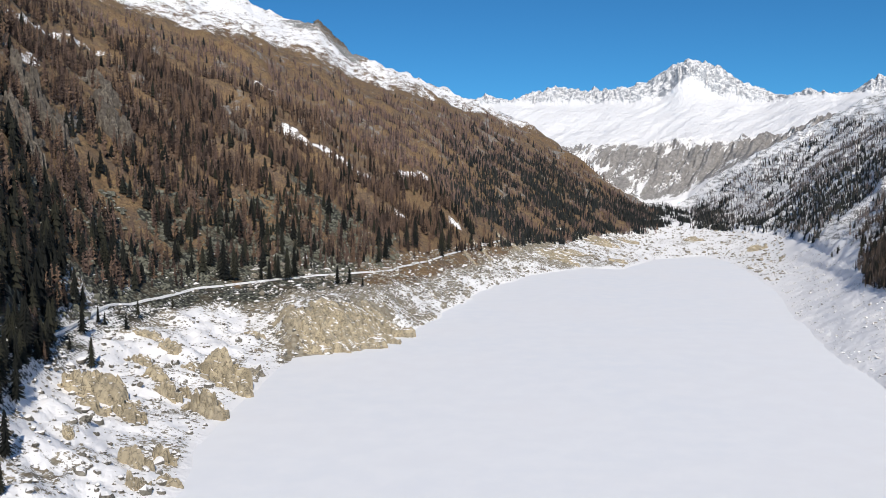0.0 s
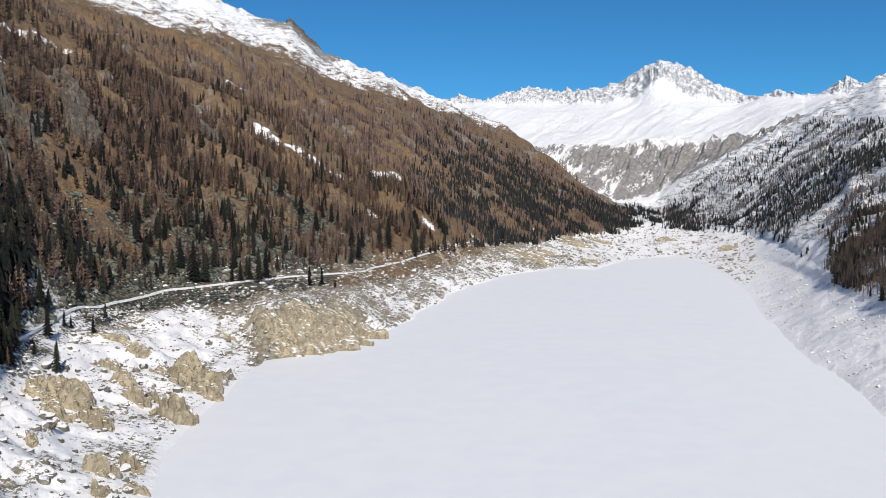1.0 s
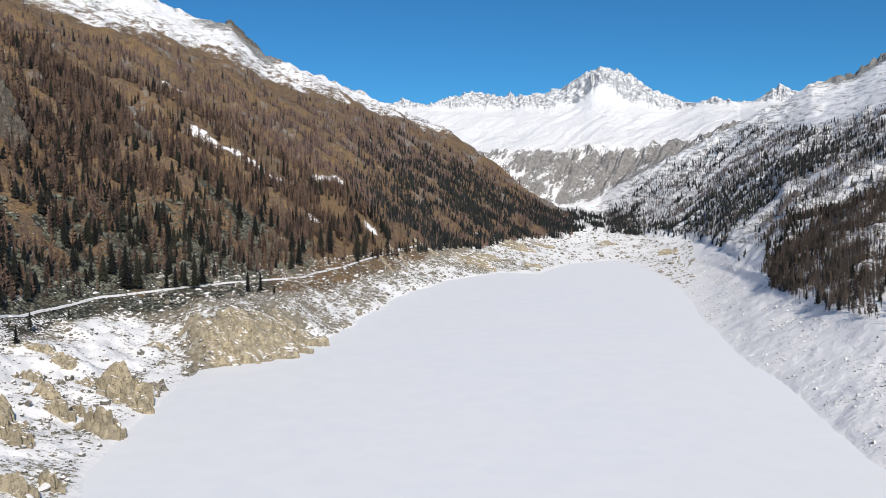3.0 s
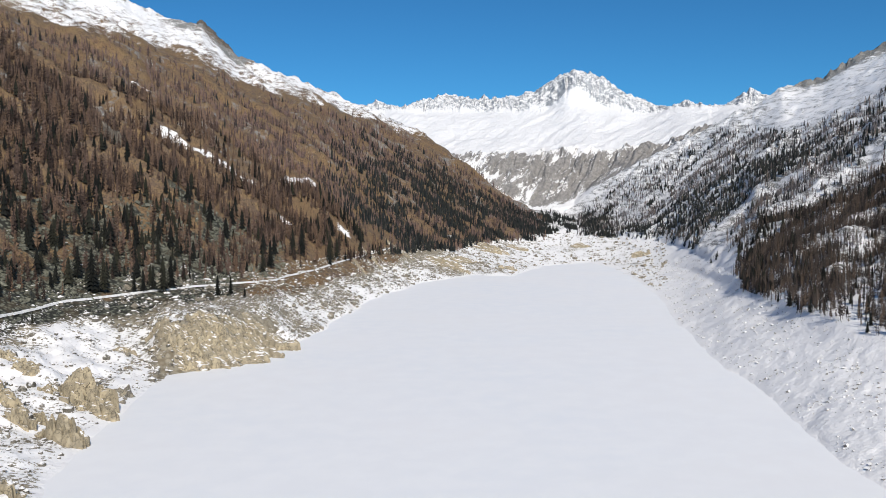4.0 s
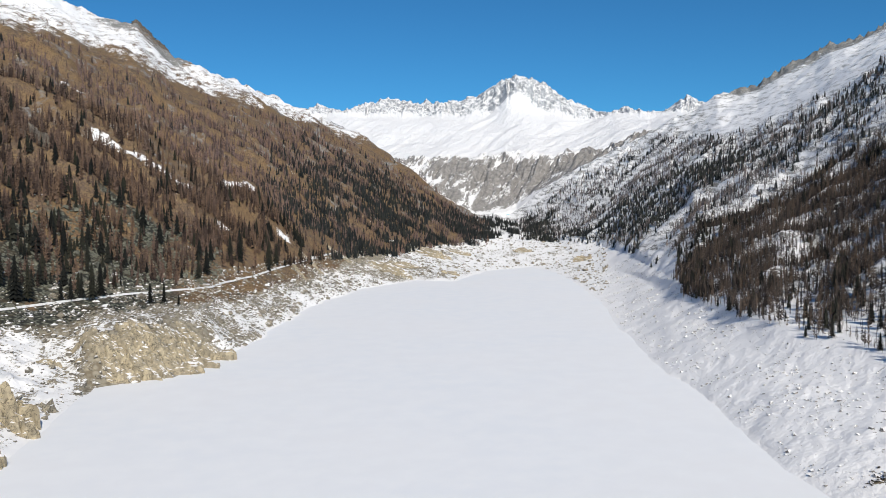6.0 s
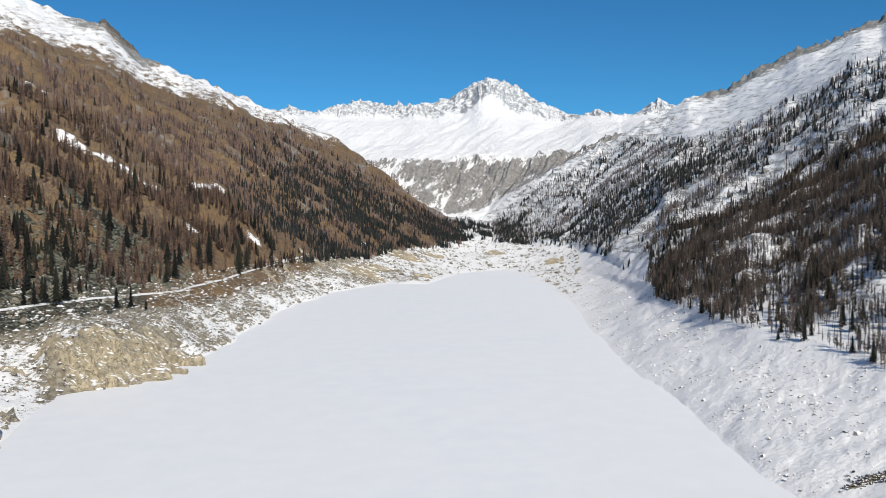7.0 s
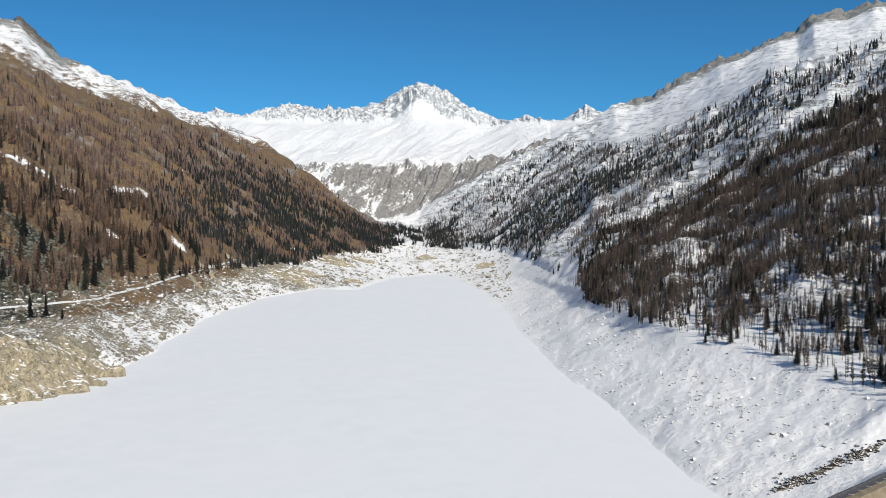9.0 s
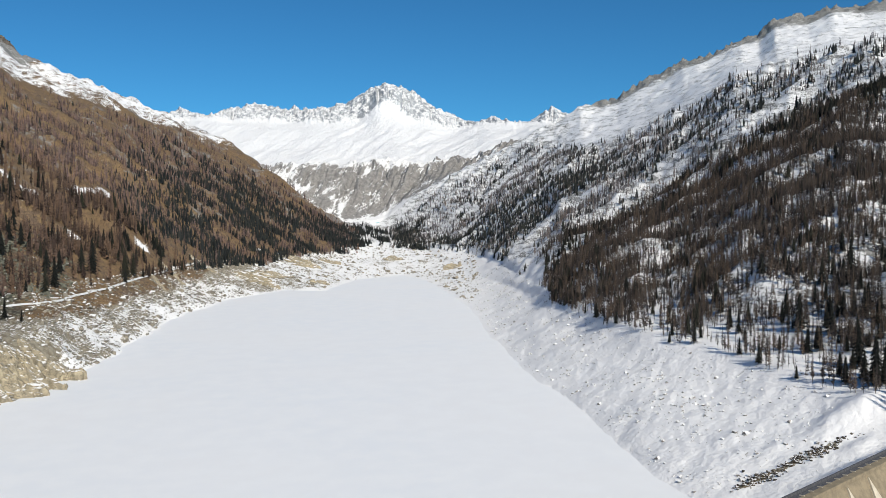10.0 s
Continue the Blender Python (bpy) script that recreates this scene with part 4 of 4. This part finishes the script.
TAN, CAP = "yellow-grey granite outcrop rising from the snowy lake shore", "jointed tan granite outcrop with snow on its ledges"
for i, (x, y, size, high, count, label) in enumerate([
        (-112, 688, 24, 0.42, 8, TAN), (-92, 694, 25, 0.45, 8, TAN), (-72, 706, 25, 0.45, 8, TAN), (-58, 734, 24, 0.45, 8, TAN), (-47, 766, 22, 0.45, 7, TAN),
        (-98, 722, 20, 0.35, 6, TAN), (-76, 738, 20, 0.35, 6, TAN), (-62, 775, 18, 0.35, 6, TAN), (-196, 546, 12, 0.6, 7, CAP), (-170, 502, 13, 0.7, 8, CAP),
        (-158, 485, 11, 0.75, 7, CAP), (-143, 547, 19, 0.85, 11, TAN), (-129, 528, 12, 0.8, 7, TAN), (-134, 476, 16, 0.95, 9, TAN), (-163, 547, 10, 0.6, 6, CAP),
        (-151, 494, 10, 0.8, 6, CAP), (-194, 449, 14, 0.75, 8, CAP), (-181, 454, 19, 0.85, 10, CAP), (-163, 434, 14, 0.85, 8, CAP), (-180, 430, 11, 0.7, 6, CAP),
        (-135, 367, 10, 0.9, 7, CAP), (-128, 383, 9, 0.9, 6, CAP), (-116, 354, 7, 0.8, 6, CAP), (-126, 343, 8, 0.8, 6, CAP), (-169, 378, 6, 0.7, 5, CAP),
        (-154, 688, 10, 0.45, 6, CAP), (-135, 712, 11, 0.45, 6, CAP), (61, 1388, 20, 0.28, 8, CAP), (119, 1545, 22, 0.3, 8, CAP), (40, 1297, 14, 0.3, 6, CAP),
        (-187, 577, 11, 0.6, 8, CAP), (-212, 606, 13, 0.5, 8, CAP), (211, 1582, 40, 0.36, 13, TAN), (252, 1640, 30, 0.36, 10, TAN), (347, 1892, 40, 0.45, 11, CAP),
        (430, 1990, 24, 0.4, 8, CAP), (608, 2074, 22, 0.5, 8, CAP), (670, 1828, 20, 0.6, 8, CAP), (330, 1610, 16, 0.5, 6, CAP)]):
    outcrop(x, y, size * (0.86 if label == CAP and y < 640 else 1.0), high, count, 200 + i, label)

for i, (x, y, size, high) in enumerate([(-360, 944, 24, 1.3), (-387, 990, 20, 1.3), (-411, 1035, 22, 1.2), (-402, 844, 24, 1.2), (-370, 832, 20, 1.1), (-284, 1184, 22, 0.9), (-366, 746, 20, 1.2), (-376, 1259, 20, 0.8),
                                        (-371, 2513, 30, 0.22), (-336, 2518, 34, 0.24), (-300, 2524, 28, 0.2)]):
    outcrop(x, y, size, high, 7, 400 + i, "bare grey rock face among the larches of the slope", CRAG, "crags on the sunny slope")

# single boulders near the dam, then the countless smaller stones
BOULDER = []
for material in (M_STONE, M_COBBLE):
    for v, f in [cut_rock(2, s, False, 10) for s in range(80, 86)]:
        me = mesh_from("boulder", v, f)
        me.materials.append(material)
        BOULDER.append(me)
x, y, z, k, b, r, rs = scatter(9000, -30, 49, 330, 1200, 5)
pick = np.where((np.hypot((x - 328) / 27, (y - 355) / 13) > 1) & (k > 0.06) & (k < 1.0) & (rs.uniform(0, 1, 9000) < np.where(b < 12, 0.8, 0.22)))[0]
pick = pick[np.argsort(r[pick])]
sizes = np.where(b[pick] < 12, np.minimum(1.2 + rs.gamma(1.3, 1.1, len(pick)), 6.0), np.minimum(0.5 + rs.gamma(1.0, 0.45, len(pick)), 2.2))
for j, i in enumerate(pick[:260]):
    ob = new("boulder", BOULDER[j % 6 if b[i] < 12 else 6 + j % 6])
    s = sizes[j] * 1.1
    ob.matrix_world = Matrix.Translation((x[i], y[i], z[i] + 0.12 * s)) @ Euler((rs.uniform(-0.4, 0.4), rs.uniform(-0.4, 0.4), rs.uniform(0, 6.3))).to_matrix().to_4x4() @ Matrix.Diagonal((s * 1.2, s * 0.9, s * 0.75, 1))
    tagged(ob, "grey granite boulder half sunk in shore snow", "boulder", "boulders on the bare bank")


def shard(seed):
    """A split block: a box with its corners knocked about, 1 across."""
    rs = np.random.RandomState(seed)
    v = np.array([(i, j, k) for i in (-.5, .5) for j in (-.4, .4) for k in (-.4, .4)]) * rs.uniform(0.55, 1.1, (8, 3)) + rs.uniform(-.08, .08, (8, 3))
    turn = np.array(Euler(rs.uniform(-0.7, 0.7, 3)).to_matrix())
    v = v @ turn.T
    quads = [(0, 1, 3, 2), (4, 6, 7, 5), (0, 4, 5, 1), (2, 3, 7, 6), (0, 2, 6, 4), (1, 5, 7, 3)]
    return v, np.array([t for a, b, c, d in quads for t in ((a, b, c), (a, c, d))])


SHARDS = [shard(s) for s in range(14)]


def stones(count, b0, b1, r0, r1, seed, share, lo, spread, material, label, shapes=STONES, k0=0.03, k1=1.03):
    x, y, z, k, b, r, rs = scatter(count, b0, b1, r0, r1, seed)
    bare = (np.hypot((x - 328) / 27, (y - 355) / 13) > 1) & ((y > 349) | (x < 225))        # none on the drift by the dam
    i = np.where(bare & (k > k0) & (k < k1) & (rs.uniform(0, 1, count) < share * (0.5 + 0.9 * np.clip(fbm(x / 35, y / 35, 3, seed), -0.5, 1))))[0]
    size = np.minimum(lo + rs.gamma(1.0, spread, len(i)), lo + 5 * spread)
    me = joined("shore_stones", shapes, x[i], y[i], z[i] + 0.1 * size, size * 0.95, np.full(len(i), 1.25), rs, material)
    tagged(new("shore_stones", me), label, "stones", kind="stuff")


stones(30000, -30, 7, 340, 1500, 15, 0.9, 0.6, 0.9, M_STONE, "grey and tan stones strewn over the snowy shore")
stones(36000, -13, 9, 560, 1700, 17, 0.75, 0.9, 1.2, M_SHARD, "split tan granite blocks between streaks of snow", SHARDS)
stones(9000, 8, 22, 1350, 2560, 19, 0.8, 1.0, 1.5, M_SHARD, "tan granite blocks scattered over the lake head", SHARDS)
stones(26000, -26, -3, 560, 1300, 18, 0.9, 1.2, 1.2, M_SCREE, "grey-green scree blocks above the mountain track", SHARDS, 1.0, 1.13)
stones(110000, 19, 50, 330, 1700, 16, 0.6, 0.30, 0.38, M_COBBLE, "small grey stones poking through the bank's snow", SHARDS)

# the dark rubble along the runnel above the dam
rs = np.random.RandomState(3)
t = np.concatenate([rs.normal(0.16, 0.09, 120), rs.normal(0.70, 0.17, 190), rs.uniform(-0.25, 1.3, 20)])
x = 257 + 50 * t + rs.normal(0, 1.5, 330)
y = np.interp(t, [-0.25, 0, 0.3, 0.75, 1, 1.3], [349, 347, 343.5, 343, 344, 341]) + rs.normal(0, 1.0, 330) * np.interp(t, [0, 0.15, 0.4, 0.7, 1], [1.0, 3.4, 1.6, 3.2, 0.9])
rubble = cut_rock(1, 91, False, 8)
me = mesh_from("rubble_stone", *rubble)
me.materials.append(M_RUBBLE)
for i in range(330):
    ob = new("rubble_stone", me)
    s = rs.uniform(0.5, 1.7)
    ob.matrix_world = Matrix.Translation((x[i], y[i], float(ground_at(x[i], y[i])[0]) + 0.1)) @ Euler((rs.uniform(-1, 1), rs.uniform(-1, 1), rs.uniform(0, 6))).to_matrix().to_4x4() @ Matrix.Diagonal((s * 1.3, s, s * 0.8, 1))
    tagged(ob, "dark wet rubble stone in a snow-free runnel", "stone", "rubble by the dam")

# ---- the track along the slope ----
TRACK = [(-27.9, 440), (-25.9, 520), (-24.3, 584), (-22.2, 670), (-21.3, 701), (-16.15, 800), (-9.98, 882), (-6.62, 943), (-3.97, 996), (-0.8, 1145), (1.49, 1312), (3.0, 1445), (4.38, 1578)]
tb = np.linspace(-27.9, 4.38, 360)
tr = np.interp(tb, [p[0] for p in TRACK], [p[1] for p in TRACK])
tr = np.convolve(np.pad(tr, 6, mode="edge"), np.ones(13) / 13, "valid")
tx, ty = tr * np.sin(np.radians(tb)), tr * np.cos(np.radians(tb))
tz = np.convolve(np.pad(ground_at(tx, ty)[0], 4, mode="edge"), np.ones(9) / 9, "valid") + 1.5
nx, ny = -np.gradient(ty), np.gradient(tx)
ln = np.hypot(nx, ny)
nx, ny = nx / ln, ny / ln
cross = [(-1.4, -1.6), (-1.0, -0.1), (-0.85, 0.1), (-0.7, 0.0), (0.7, 0.0), (0.85, 0.2), (1.5, 0.1)]
V = np.stack([np.stack([tx + nx * o, ty + ny * o, tz + h], -1) for o, h in cross], 1).reshape(-1, 3)
me = mesh_from("track", V, grid_faces(360, len(cross)))
me.materials.append(M_ROAD)
tagged(new("track", me), "narrow snow-covered mountain track along the slope", "track", kind="structure")

# ---- the dam ----
def prism(bm, corners, a, b):
    """A bar of the given cross section (pairs out, up) from a to b, out being downstream."""
    rows = []
    for p in (a, b):
        rows.append([bm.verts.new((p[0] + OUT[0] * o, p[1] + OUT[1] * o, h)) for o, h in corners])
    n_c = len(corners)
    for i in range(n_c):
        bm.faces.new((rows[0][i], rows[0][(i + 1) % n_c], rows[1][(i + 1) % n_c], rows[1][i]))
    bm.faces.new(rows[0][::-1]), bm.faces.new(rows[1])


span = math.hypot(DAM_A[0] - DAM_B[0], DAM_A[1] - DAM_B[1])
ALONG = ((DAM_A[0] - DAM_B[0]) / span, (DAM_A[1] - DAM_B[1]) / span)
OUT = (ALONG[1], -ALONG[0])


def on_dam(s):
    return DAM_A[0] - ALONG[0] * s, DAM_A[1] - ALONG[1] * s


dam = tagged(new("dam"), "old brown concrete buttress dam with a roadway on its crest", "dam")
bm = bmesh.new()
prism(bm, [(0, -8), (0, 37.2), (5.0, 37.2), (5.0, 35.6), (49.8, -46), (0, -46)], on_dam(0), on_dam(span))
part("wall", bm, M_CONCRETE, dam)
bm = bmesh.new()
prism(bm, [(0.5, 37.2), (0.5, 37.32), (2.3, 37.32), (2.3, 37.2)], on_dam(0), on_dam(span))
part("roadway", bm, M_ASPHALT, dam, "dark asphalt roadway")
bm = bmesh.new()
prism(bm, [(-0.1, 37.2), (-0.1, 38.1), (0.4, 38.1), (0.4, 37.2)], on_dam(0), on_dam(span))
part("parapet", bm, M_ASPHALT, dam, "low dark parapet")
bm = bmesh.new()
prism(bm, [(2.6, 37.2), (2.6, 37.45), (5.3, 37.45), (5.3, 36.6), (5.0, 36.6), (5.0, 37.2)], on_dam(0), on_dam(span))
part("ledge", bm, M_CONCRETE, dam, "brown concrete ledge")
bm = bmesh.new()
prism(bm, [(1.5, 37.32), (1.5, 37.5), (3.2, 37.7), (3.2, 37.32)], (0, 0), (ALONG[0] * 0.35, ALONG[1] * 0.35))
bar_mesh = bpy.data.meshes.new("cross_bar")
bm.to_mesh(bar_mesh)
bm.free()
# sunlit buttress faces as flat triangular slabs, the sunlight in their pale colour
bm = bmesh.new()
slope = math.hypot(44.8, 81.0)
fall, lift = (44.8 / slope, -81.0 / slope), (81.0 / slope, 44.8 / slope)
ring = []
for rise in (-0.4, 0.7):
    ring.append([bm.verts.new((OUT[0] * (5.0 + fall[0] * d + lift[0] * rise) + ALONG[0] * side, OUT[1] * (5.0 + fall[0] * d + lift[0] * rise) + ALONG[1] * side,
                               35.6 + fall[1] * d + lift[1] * rise)) for side, d in ((0, 0.4), (-6.0, 22), (6.0, 22))])
bm.faces.new(ring[1]), bm.faces.new(ring[0][::-1])
for i in range(3):
    bm.faces.new((ring[0][i], ring[0][(i + 1) % 3], ring[1][(i + 1) % 3], ring[1][i]))
bmesh.ops.recalc_face_normals(bm, faces=bm.faces)
sunlit_face_mesh = bpy.data.meshes.new("buttress")
bm.to_mesh(sunlit_face_mesh)
bm.free()
for i in range(36):
    ob = part("cross_bar", bar_mesh, M_PALE, dam)
    ob.location = (*on_dam(6 + i * 6.2), 0)
for i in range(16):
    ob = part("buttress", sunlit_face_mesh, M_PALE, dam)
    ob.location = (*on_dam(4 + i * 16.5), 0)

# ---- a small house at the wood's edge by the head of the lake ----
def small_house(x, y, turn, w, d, h):
    z = float(ground_at(x, y)[0]) - 0.4
    house = tagged(new("small_house"), "small white house with a snow-covered roof at the wood's edge", "house")
    house.matrix_world = Matrix.Translation((x, y, z)) @ Matrix.Rotation(turn, 4, "Z")
    bm = bmesh.new()
    pts = [(-w, 0), (w, 0), (w, h), (0, h + w * 0.55), (-w, h)]
    a, b2 = [bm.verts.new((px, -d, pz)) for px, pz in pts], [bm.verts.new((px, d, pz)) for px, pz in pts]
    bm.faces.new(a[::-1]), bm.faces.new(b2)
    for i in range(5):
        bm.faces.new((a[i], a[(i + 1) % 5], b2[(i + 1) % 5], b2[i]))
    part("walls", bm, M_WHITE, house)
    for side in (-1, 1):
        bm = bmesh.new()
        e = [(0, h + w * 0.55 + 0.05), (side * (w + 0.6), h - 0.33 + 0.05), (side * (w + 0.6), h + 0.05), (0, h + w * 0.55 + 0.5)]
        a, b2 = [bm.verts.new((px, -d - 0.5, pz)) for px, pz in e], [bm.verts.new((px, d + 0.5, pz)) for px, pz in e]
        bm.faces.new(a), bm.faces.new(b2[::-1])
        for i in range(4):
            bm.faces.new((a[i], b2[i], b2[(i + 1) % 4], a[(i + 1) % 4]))
        part("roof", bm, M_SNOWCAP, house, "snow-covered roof slope")
    for px in (-w * 0.45, w * 0.45):
        bm = bmesh.new()
        bmesh.ops.create_cube(bm, size=1, matrix=Matrix.Translation((px, -d - 0.02, h * 0.55)) @ Matrix.Diagonal((0.9, 0.12, 1.2, 1)))
        part("window", bm, M_TIMBER, house, "dark window")


n = Nodes("roof_snow")
M_SNOWCAP = n.done(n.mix(n.noise(0.8, 3), SNOW, (0.80, 0.82, 0.86)), 0.7)
small_house(251, 1842, 0.2, 5.0, 5.0, 5.5)
